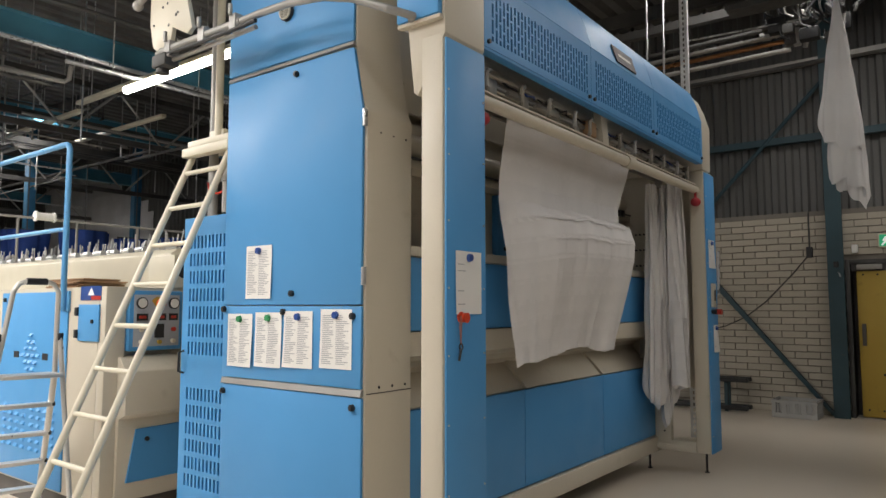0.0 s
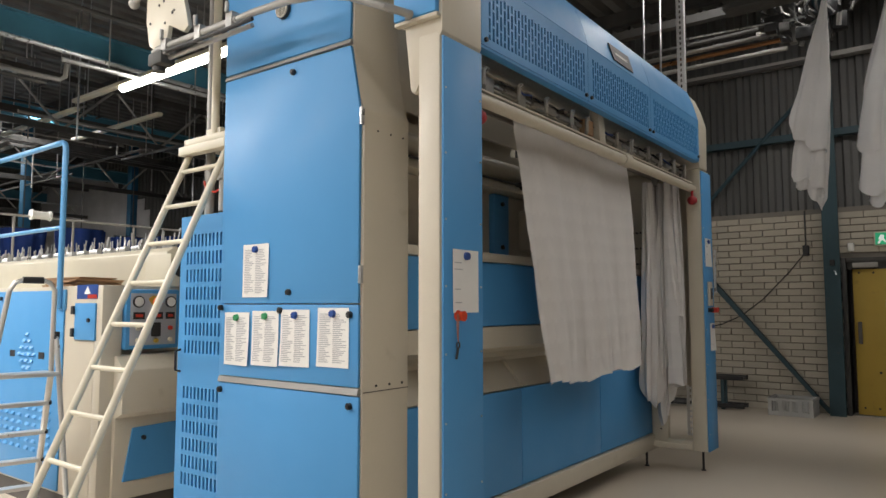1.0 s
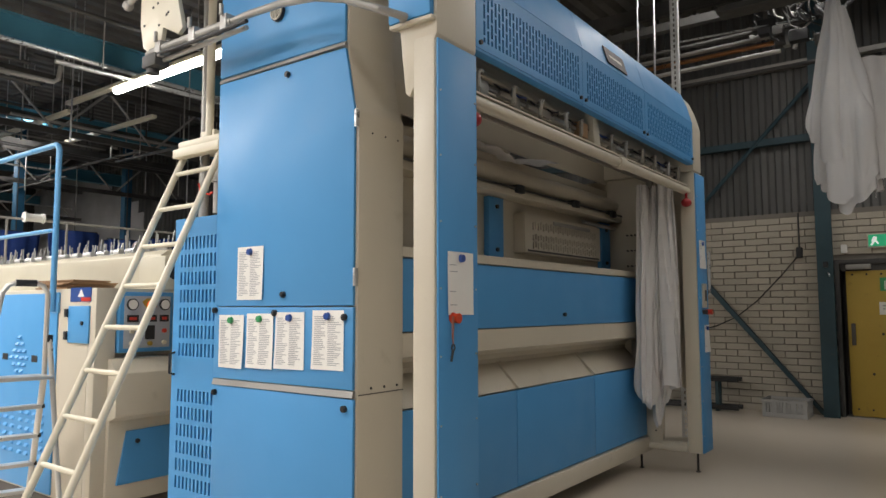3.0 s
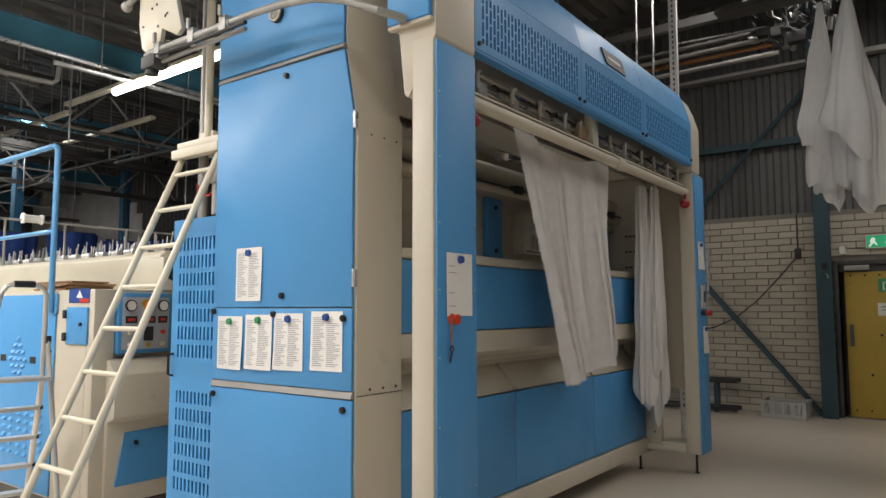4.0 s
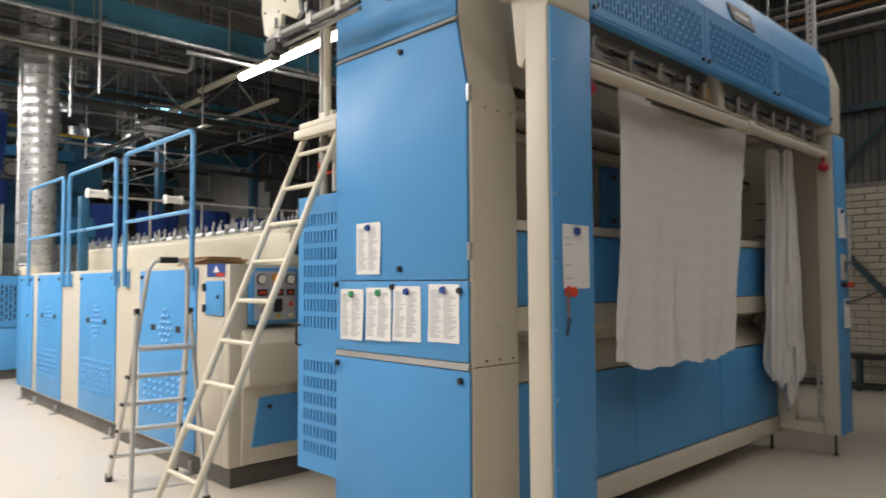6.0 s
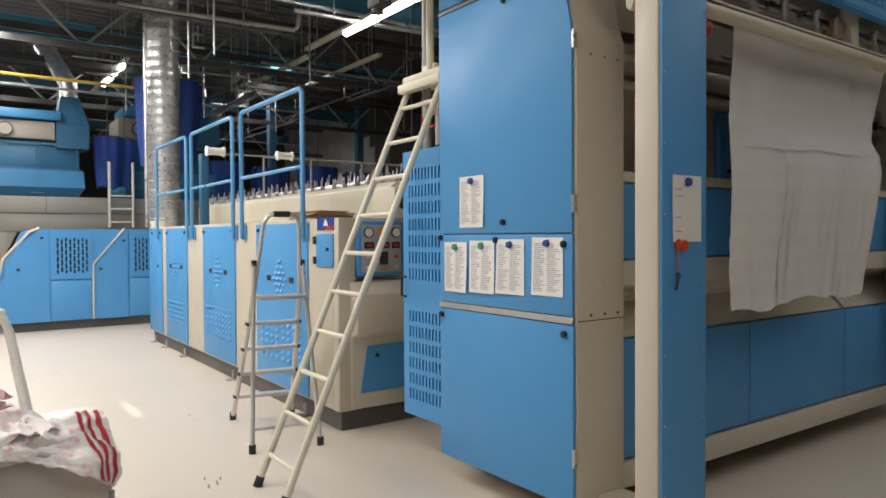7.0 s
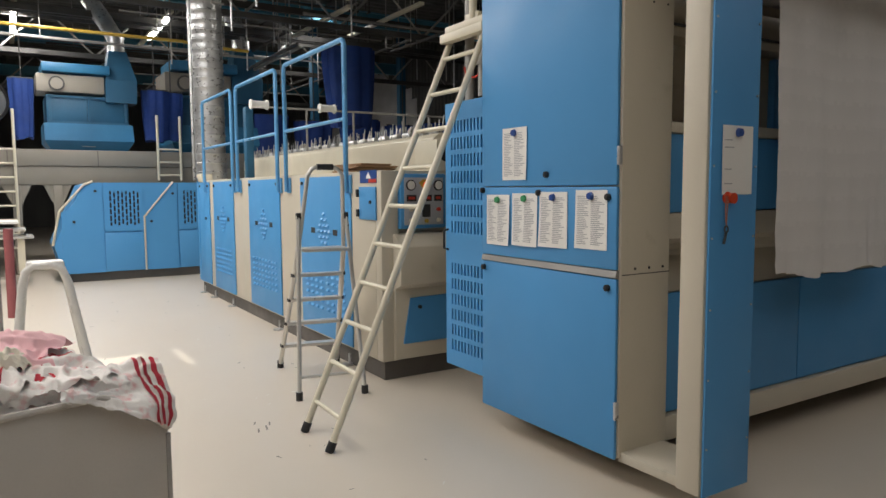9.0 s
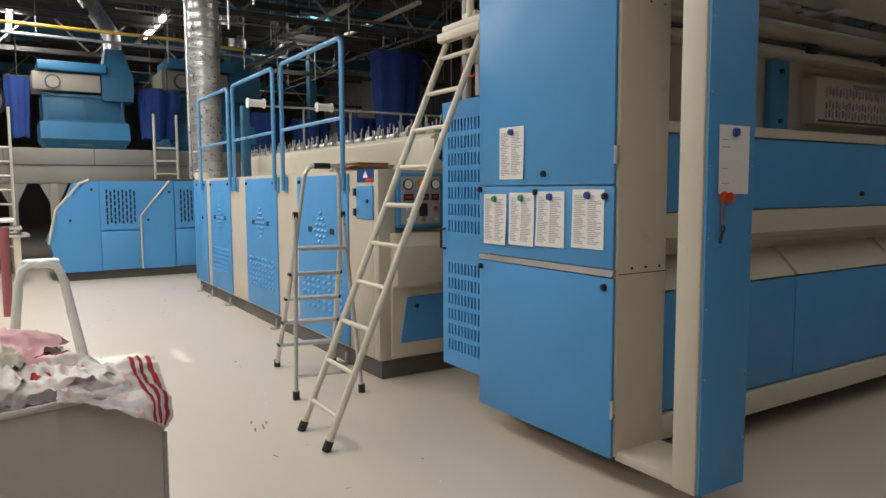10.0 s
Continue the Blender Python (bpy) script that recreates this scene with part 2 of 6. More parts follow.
def slotted_x(bm, y, thick, u0, u1, v0, v1, pitch, slot, rows, stagger=0.0):
    """A panel across y with rows of upright slots cut through it."""
    n = int((u1 - u0) / pitch)
    for i in range(n):
        a = u0 + i * (u1 - u0) / n
        b = a + (u1 - u0) / n
        fast_box(bm, a, b - slot, y, y + thick, v0, v1)
        z = v0
        for r0, r1 in rows:
            d = stagger if i % 2 else 0.0
            lo, hi = min(max(r0 + d, v0), v1), min(max(r1 + d, v0), v1)
            if lo > z:
                fast_box(bm, b - slot, b, y, y + thick, z, lo)
            z = max(z, hi)
        if z < v1:
            fast_box(bm, b - slot, b, y, y + thick, z, v1)
    return bm


def slotted_y(bm, x, thick, u0, u1, v0, v1, pitch, slot, rows):
    n = int((u1 - u0) / pitch)
    for i in range(n):
        a = u0 + i * (u1 - u0) / n
        b = a + (u1 - u0) / n
        fast_box(bm, x, x + thick, a, b - slot, v0, v1)
        z = v0
        for r0, r1 in rows:
            fast_box(bm, x, x + thick, b - slot, b, z, r0)
            z = r1
        fast_box(bm, x, x + thick, b - slot, b, z, v1)
    return bm


def sheet_of_paper(origin, across, w, h, lines, seed, label, magnet):
    """A printed page on a panel; its face looks along -x ('y' across) or -y ('x' across). A magnet holds it."""
    rnd = random.Random(seed)
    pg = thing("paper_sheet", origin, label, "paper", "papers on the machines")
    ox, oy, oz = origin

    def at(u, v, d):
        return (ox - d, oy - u, oz + v) if across == "y" else (ox + u, oy - d, oz + v)
    bm = B()
    n, m = 5, 6
    g = [[bm.verts.new(at(w * i / n, -h * j / m, 0.004 + 0.012 * (j / m) ** 2 * (0.4 + 0.6 * math.sin(2.2 * i / n + seed)) ** 2)) for i in range(n + 1)] for j in range(m + 1)]
    for j in range(m):
        for i in range(n):
            bm.faces.new((g[j][i], g[j][i + 1], g[j + 1][i + 1], g[j + 1][i]))
    ex = bmesh.ops.extrude_face_region(bm, geom=bm.faces[:])
    off = Vector(at(0, 0, 0.001)) - Vector(at(0, 0, 0))
    bmesh.ops.translate(bm, verts=[v for v in ex["geom"] if isinstance(v, bmesh.types.BMVert)], vec=off)
    part("page", bm, PAPER, pg)

    def lift(u, v):
        return 0.0062 + 0.0125 * (-v / h) ** 2 * (0.4 + 0.6 * math.sin(2.2 * u / w + seed)) ** 2
    bm = B()
    for k in range(lines):
        v = -0.1 * h - 0.84 * h * k / lines
        for c0, c1 in ((0.07, 0.45), (0.5, 0.93)):
            if lines < 12 and (c0 > 0.4 or rnd.random() < 0.5):
                continue
            e = c0 + (c1 - c0) * rnd.uniform(0.45, 1.0)
            q = [(c0 * w, v), (e * w, v), (e * w, v - 0.0042), (c0 * w, v - 0.0042)]
            bm.faces.new([bm.verts.new(at(a, b, lift(a, b))) for a, b in q])
    part("print", bm, INK, pg, kind="stuff", smooth=0)
    bm = B()
    c = Vector(at(w * 0.5, -0.03, 0.006))
    rod(bm, c, Vector(at(w * 0.5, -0.03, 0.022)), 0.02, 16, 0.017)
    part("magnet", bm, magnet, pg)
    return pg


def build_feeder():
    f = thing("sheet_feeder", (4.6, 2.8, 0), "blue and beige laundry sheet feeding machine with open front", "laundry machine")
    for x0, x1, top, low, lab in ((PX0, PX1, 2.79, ZB, "blue front cover with small rivets"), (QX0, QX1, 2.76, 0.195, "blue front cover with switches")):
        post = part("post", box(B(), x0, x1 - 0.004, FY + 0.012, FY + 0.142, low, top, 0.014), BEIGE, f)
        part("cover_panel", box(B(), x0 + 0.014, x1, FY, FY + 0.012, low, top - 0.02, 0.004), BLUE, post, lab)
        bm = B()
        z = 0.35
        while z < 2.7:
            for x in (x0 + 0.03, x1 - 0.02):
                rod(bm, (x, FY, z), (x, FY - 0.004, z), 0.005, 8)
            z += 0.31
        part("rivets", bm, ZINC, post, kind="stuff")
    # near head above the post
    head = part("post_head", prism(B(), [(FY, 2.79), (FY, 3.55), (2.17, 3.55), (2.17, 2.87), (2.13, 2.84), (2.095, 2.53), (2.07, 2.51)], "x", PX0 + 0.004, PX1 - 0.002, 0.006), BEIGE, f)
    part("head_panel", box(B(), PX0 - 0.035, PX0, FY + 0.012, 2.175, 2.875, 3.55, 0.008), BLUE, head, "blue head panel")
    part("head_ledge", box(B(), PX0 - 0.03, PX0 + 0.004, FY + 0.006, 2.172, 2.852, 2.872, 0.004), BEIGE, head)
    # hood
    shell = [(FY - 0.002, 3.195), (FY + 0.043, 3.36), (FY + 0.092, 3.48), (FY + 0.165, 3.555), (FY + 0.3, 3.61), (FY + 0.4, 3.625)]
    inner = [(y + 0.015, z - 0.015) for y, z in shell[::-1]]
    for a, b in ((PX1 - 0.002, 4.1), (4.104, 5.22), (5.224, QX0 - 0.03)):
        hood = part("hood_section", prism(B(), shell + inner, "x", a, b), BLUE, f)
        fr = B()
        fast_box(fr, a, b, FY, FY + 0.012, 2.825, 2.868)
        fast_box(fr, a, b, FY, FY + 0.012, 3.125, 3.195)
        fast_box(fr, a, a + 0.05, FY, FY + 0.012, 2.868, 3.125)
        fast_box(fr, b - 0.05, b, FY, FY + 0.012, 2.868, 3.125)
        slotted_x(fr, FY, 0.012, a + 0.05, b - 0.05, 2.868, 3.125, 0.036, 0.019, [(2.82, 2.895), (2.908, 2.983), (2.996, 3.071), (3.084, 3.13)], 0.044)
        # Black sheet added for the shade inside the hood, seen through the slots.
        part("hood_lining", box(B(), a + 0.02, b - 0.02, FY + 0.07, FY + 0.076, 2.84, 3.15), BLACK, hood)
        part("slotted_panel", fr, BLUE, hood, "blue panel with staggered slots", smooth=0)
        for x in (a + 0.035, b - 0.035):
            part("latch", knob(B(), (x, FY, 2.855), "y", 0.012, 0.014), BLACK, hood)
        part("hood_lip", box(B(), a, b, FY + 0.005, FY + 0.06, 2.81, 2.825), BLUE, hood)
    bm = B()
    lo, hi, out = Vector((0, FY + 0.003, 3.222)), Vector((0, FY + 0.036, 3.344)), Vector((0, -0.0085, 0.0023))
    q = [lo + Vector((4.525, 0, 0)), lo + Vector((4.875, 0, 0)), hi + Vector((4.86, 0, 0)), hi + Vector((4.505, 0, 0))]
    f0, f1 = [bm.verts.new(v) for v in q], [bm.verts.new(v + out) for v in q]
    bm.faces.new(f0[::-1]), bm.faces.new(f1)
    for k in range(4):
        bm.faces.new((f0[k], f0[(k + 1) % 4], f1[(k + 1) % 4], f1[k]))
    tp = part("type_plate", bm, BLACK, f, "dark plate with a pale mark")
    bm = B()
    m0, m1 = lo.lerp(hi, 0.42) + out * 1.2, lo.lerp(hi, 0.58) + out * 1.2
    bm.faces.new([bm.verts.new(v) for v in (m0 + Vector((4.58, 0, 0)), m0 + Vector((4.80, 0, 0)), m1 + Vector((4.79, 0, 0)), m1 + Vector((4.57, 0, 0)))])
    part("plate_mark", bm, GREY_METAL, tp)
    # far end cap and side frames
    cap = [(FY, 2.76), (FY - 0.006, 3.17), (FY + 0.04, 3.33), (FY + 0.092, 3.45), (FY + 0.165, 3.53), (FY + 0.3, 3.6), (FY + 0.9, 3.64), (FY + 0.9, 2.76)]
    part("end_cap", prism(B(), cap, "x", QX0 - 0.03, QX0 + 0.2, 0.01), BEIGE, f, "beige rounded end cap")
    for x0, x1, low in ((PX0 + 0.02, PX1, ZB), (QX0, QX1 - 0.02, 0.195)):
        part("base_plate", box(B(), x0, x1, FY + 0.143, BY - 0.02, low, low + 0.05, 0.005), BEIGE, f)
    for x, y, top in ((PX0 + 0.15, FY + 0.1, ZB), (QX0 + 0.16, FY + 0.1, 0.195), (3.2, BY + 0.06, 0.165), (6.5, BY + 0.06, 0.165)):
        bm = rod(B(), (x, y, 0.008), (x, y, top + 0.02), 0.011)
        rod(bm, (x, y, 0.0), (x, y, 0.008), 0.022, 14)
        part("foot", bm, BLACK, f)
    # body
    for a, b in ((2.878, 4.11), (4.116, 5.355), (5.361, 6.5)):
        part("lower_panel", box(B(), a, b, BY, BY + 0.03, 0.31, 0.945, 0.005), BLUE, f)
    part("base_beam", box(B(), 2.876, 6.58, BY - 0.025, BY + 0.12, 0.165, 0.3, 0.008), BEIGE, f)
    up = part("upper_panel", box(B(), 2.878, 6.5, BY, BY + 0.03, 1.37, 1.775, 0.006), BLUE, f)
    part("latch", knob(B(), (4.82, BY, 1.45), "y", 0.015), BLACK, up)
    part("sill", box(B(), 2.878, 6.5, BY - 0.015, BY + 0.36, 1.78, 1.835, 0.006), BEIGE, f)
    tr = part("trough", prism(B(), [(BY - 0.01, 1.365), (BY - 0.01, 1.235), (BY + 0.01, 1.225), (BY + 0.16, 1.19), (BY + 0.2, 1.15), (BY + 0.2, 1.12), (BY + 0.04, 0.95), (BY + 0.3, 0.95), (BY + 0.3, 1.365)], "x", 2.878, 6.5), BEIGE, f, "beige feed trough", smooth=20)
    for x in (4.17, 5.4):
        part("rib", prism(B(), [(BY + 0.19, 1.13), (BY + 0.015, 0.955), (BY + 0.05, 0.952), (BY + 0.2, 1.1)], "x", x, x + 0.05), BEIGE, tr)
    part("end_bracket", box(B(), 6.36, 6.42, BY - 0.06, BY + 0.08, 1.03, 1.2, 0.006), GREY_METAL, tr)
    part("inner_panel", box(B(), 2.9, 6.56, BY + 0.35, BY + 0.37, 0.3, 2.655), BEIGE, f)
    part("inner_panel", box(B(), 2.9, 6.56, BY + 0.35, BY + 0.37, 2.725, 3.3), BEIGE, f)
    # open end frame that the linen queue hangs in
    ef = part("end_frame", box(B(), 6.49, 6.56, BY - 0.15, BY - 0.004, 0.2, 2.76, 0.006), BEIGE, f)
    part("frame_sill", box(B(), 6.47, 6.72, 2.05, BY - 0.155, 0.2, 0.285, 0.006), BEIGE, ef)
    part("outer_cover", box(B(), 6.7, 6.72, 2.05, BY + 0.02, 0.75, 2.76, 0.004), BEIGE, ef)
    for z in (0.36, 0.42, 1.12, 1.16, 1.2, 1.95, 2.0):
        part("frame_bolt", rod(B(), (6.49, BY - 0.09, z), (6.482, BY - 0.09, z), 0.008, 8), BLACK, ef)
    part("inner_end", box(B(), 6.5, 6.57, BY, BY + 1.4, 0.19, 2.76, 0.008), BEIGE, f)
    part("near_end", box(B(), 2.9, 2.95, BY + 0.05, BY + 1.4, ZB + 0.02, 2.76), BEIGE, f)
    part("roof_plate", box(B(), 2.87, 6.5, BY + 0.36, 3.94, 3.3, 3.34), BEIGE, f)
    part("side_cladding", box(B(), 3.1, 6.5, 3.9, 3.94, 0.2, 3.3), BEIGE, f)
    # things on the inner wall
    for x in (4.25, 6.24):
        bp = part("blue_bracket", box(B(), x, x + 0.2, BY + 0.3, BY + 0.35, 1.86, 2.32, 0.006), BLUE, f)
        for z in (1.93, 2.25):
            part("latch", rod(B(), (x + 0.1, BY + 0.3, z), (x + 0.1, BY + 0.285, z), 0.016, 12), BLACK, bp)
    fr = B()
    for b in ((4.68, 6.08, 2.19, 2.24), (4.68, 6.08, 1.93, 1.96), (4.68, 4.78, 1.96, 2.19), (5.98, 6.08, 1.96, 2.19)):
        fast_box(fr, b[0], b[1], BY + 0.25, BY + 0.26, b[2], b[3])
    slotted_x(fr, BY + 0.25, 0.01, 4.78, 5.98, 1.96, 2.19, 0.042, 0.021, [(1.965, 2.015), (2.03, 2.075), (2.115, 2.175)], 0.012)
    vent = part("vent_box", fr, BEIGE, f, "beige slotted vent box", smooth=0)
    # Black filler: the shade inside the vent box put into colour.
    part("vent_back", box(B(), 4.72, 6.04, BY + 0.275, BY + 0.34, 1.95, 2.22), BLACK, vent)
    for b in ((4.68, 4.69, 1.93, 2.24), (6.07, 6.08, 1.93, 2.24), (4.69, 6.07, 1.93, 1.94), (4.69, 6.07, 2.23, 2.24)):
        part("vent_side", box(B(), b[0], b[1], BY + 0.26, BY + 0.35, b[2], b[3]), BEIGE, vent)
    part("vent_slot", box(B(), 4.72, 6.04, BY + 0.245, BY + 0.25, 1.94, 1.955), DARK, vent)
    part("upper_ledge", box(B(), 2.95, 6.5, BY + 0.2, BY + 0.36, 2.33, 2.38, 0.006), BEIGE, f)
    part("dark_slot", box(B(), 2.95, 6.5, BY + 0.195, BY + 0.2, 2.385, 2.40), DARK, f)
    part("roller", rod(B(), (2.95, BY + 0.3, 2.5), (6.5, BY + 0.3, 2.5), 0.07, 20), BEIGE, f)
    for x in (3.5, 4.45, 5.4, 6.2):
        part("roller_clip", box(B(), x, x + 0.1, BY + 0.17, BY + 0.24, 2.36, 2.42, 0.004), BLACK, f)
    for x in (5.75, 6.35):
        part("cross_bar", rod(B(), (x - 0.6, BY + 0.26, 2.27 if x > 6 else 2.2), (x + 0.1, BY + 0.26, 2.27 if x > 6 else 2.2), 0.02), GREY_METAL, f)
    bm = B()
    for i in range(7):
        for z in (1.9, 2.05, 2.2):
            rod(bm, (6.47, BY + 0.06 + 0.04 * (i % 3), z), (6.498, BY + 0.06 + 0.04 * (i % 3), z), 0.009, 8)
    part("bolt_heads", bm, BLACK, f, kind="stuff")
    # front rail with its ends, brace and red buffers
    rail = part("front_rail", rod(B(), (PX1 - 0.01, 1.985, 2.575), (QX0 + 0.04, 1.985, 2.575), 0.036, 18), BEIGE, f)
    part("rail_collar", rod(B(), (4.83, 1.985, 2.575), (4.95, 1.985, 2.575), 0.046, 18), BEIGE, rail)
    bm = box(B(), 2.87, 6.4, 1.96, 2.03, 2.615, 2.625)
    part("rail_flange", bm, BEIGE, rail)
    bm = prism(B(), [(4.47, 2.60), (4.57, 2.60), (4.53, 2.86), (4.43, 2.86)], "y", 1.99, 2.05, 0.005)
    part("rail_brace", bm, BEIGE, rail)
    for x, z in ((PX1 + 0.06, 2.47), (QX0 - 0.06, 2.46)):
        bm = B()
        bmesh.ops.create_uvsphere(bm, u_segments=16, v_segments=10, radius=0.045, matrix=Matrix.Translation((x, 1.97, z)) @ Matrix.Diagonal((1.2, 1, 0.9, 1)))
        rod(bm, (x, 1.97, z), (x, 1.97, z + 0.09), 0.012)
        part("red_buffer", bm, BUFFER_RED, f, "round red rubber buffer")
    # clamp carriages under the hood
    part("track_beam", box(B(), 2.87, 6.4, 2.2, 2.26, 2.70, 2.80, 0.004), GREY_METAL, f)
    part("track_shelf", box(B(), 2.87, 6.4, 2.06, 2.2, 2.665, 2.68), GREY_METAL, f)
    part("hood_back", box(B(), 2.87, 6.4, 2.27, 2.29, 2.66, 3.3), DULL_GREY, f)
    rnd = random.Random(4)
    for k, (y, z, h, mt) in enumerate(((2.2, 2.83, 0.05, BEIGE), (2.16, 2.74, 0.03, DULL_GREY), (2.12, 2.69, 0.025, BEIGE), (2.08, 2.655, 0.02, GREY_METAL), (2.14, 2.63, 0.02, DULL_GREY), (2.04, 2.765, 0.022, BEIGE), (2.05, 2.715, 0.016, GREY_METAL), (2.07, 2.745, 0.014, DULL_GREY), (2.1, 2.79, 0.03, BEIGE), (2.15, 2.845, 0.03, BEIGE), (2.13, 2.82, 0.016, DULL_GREY), (2.17, 2.885, 0.045, BEIGE), (2.2, 2.945, 0.04, BEIGE), (2.06, 2.695, 0.014, BEIGE), (2.16, 2.78, 0.035, BEIGE))):
        part("track_bar", box(B(), 2.87, 6.4, y, y + 0.03, z, z + h, 0.003), mt, f)
    for k, x in enumerate((2.98, 3.34, 3.66, 4.0, 4.22, 4.72, 5.0, 5.34, 5.62, 5.95, 6.22)):
        bm = B()
        tube(bm, [(x + 0.1, 2.16, 2.76), (x + 0.1, 2.06, 2.77), (x + 0.06, 1.99, 2.765), (x + 0.01, 1.975, 2.75), (x, 1.975, 2.735), (x, 1.975, 2.66), (x + 0.015, 1.99, 2.645), (x + 0.05, 2.02, 2.645)], 0.0125, 8)
        box(bm, x - 0.05, x + 0.1, 2.03, 2.1, 2.70, 2.725, 0.004)
        part("clamp_carriage", bm, DULL_GREY if k % 3 else GREY_METAL, f)
        bm = box(B(), x + 0.12, x + 0.12 + rnd.uniform(0.06, 0.15), 2.04, 2.1, 2.66 + rnd.uniform(0, 0.05), 2.74 + rnd.uniform(0, 0.03), 0.004)
        part("valve_block", bm, rnd.choice((DARK, GREY_METAL, DULL_GREY, CARDBOARD)), f)
    for k in range(14):
        x = 2.95 + 0.24 * k + rnd.uniform(-0.05, 0.05)
        part("air_hose", tube(B(), [(x, 2.08, 2.79), (x + 0.05, 2.03, 2.74), (x + 0.13, 2.03, 2.72 + rnd.uniform(0, 0.05)), (x + 0.22, 2.08, 2.77)], 0.006, 6), PIN_BLUE if k % 5 == 2 else BLACK, f)
    part("terminal_block", box(B(), 4.26, 4.38, 2.0, 2.05, 2.66, 2.76, 0.004), CARDBOARD, f, "brown relay block")
    for k in range(4):
        part("slide_rod", rod(B(), (2.87, 2.08 + 0.03 * k, 2.645 + 0.022 * k), (6.4, 2.08 + 0.03 * k, 2.645 + 0.022 * k), 0.008, 8), GREY_METAL if k % 2 else DARK, f)
    # stop button with its key lanyard on the near post
    st = part("stop_button", rod(B(), (2.658, FY, 1.452), (2.658, FY - 0.028, 1.452), 0.021, 18, 0.024), STOP_RED, f, "orange red stop button")
    part("collar", rod(B(), (2.64, FY, 1.455), (2.64, FY - 0.008, 1.455), 0.026, 14), STOP_RED, st)
    for dx in (0.0, 0.012):
        part("lanyard", tube(B(), [(2.626 + dx, FY - 0.012, 1.462), (2.622 + dx, FY - 0.012, 1.41), (2.628 + 0.5 * dx, FY - 0.01, 1.36), (2.634, FY - 0.01, 1.332)], 0.0028, 6), TOWEL_LOOP, st, "thin faded red lanyard")
    bm = tube(B(), [(2.634 + 0.012 * math.cos(k * 0.6283), FY - 0.01, 1.318 + 0.014 * math.sin(k * 0.6283)) for k in range(11)], 0.004, 6)
    rod(bm, (2.63, FY - 0.012, 1.305), (2.616, FY - 0.012, 1.255), 0.006, 8)
    part("key", bm, BLACK, st)
    # switches on the far post
    part("switch_plate", box(B(), 6.56, 6.66, FY - 0.02, FY, 1.5, 1.72, 0.004), BEIGE, f)
    part("display", box(B(), 6.59, 6.64, FY - 0.024, FY - 0.02, 1.56, 1.66), DARK, f)
    part("stop_button", rod(B(), (6.68, FY, 1.46), (6.68, FY - 0.06, 1.46), 0.025, 14), RED, f, "red stop button")
    part("stop_button", rod(B(), (6.58, FY, 1.46), (6.58, FY - 0.04, 1.46), 0.02, 14), BLACK, f, "black push button")
    part("tool_rod", rod(B(), (6.7, FY - 0.03, 1.62), (6.66, FY - 0.05, 2.02), 0.012), ZINC, f)
    return f


build_feeder()
sheet_of_paper((2.6, FY, 1.765), "x", 0.21, 0.297, 8, 3, "white printed page held by a dark magnet on the post", PIN_BLUE)
sheet_of_paper((6.52, FY, 2.12), "x", 0.17, 0.26, 9, 5, "white page on the far blue post", PIN_BLUE)
sheet_of_paper((6.6, FY, 1.34), "x", 0.14, 0.25, 5, 6, "curled white note on the far blue post", PIN_BLUE)

# ---- tall cabinet beside the feeder ----
CX, CY0, CY1 = 2.50, 2.395, 3.532


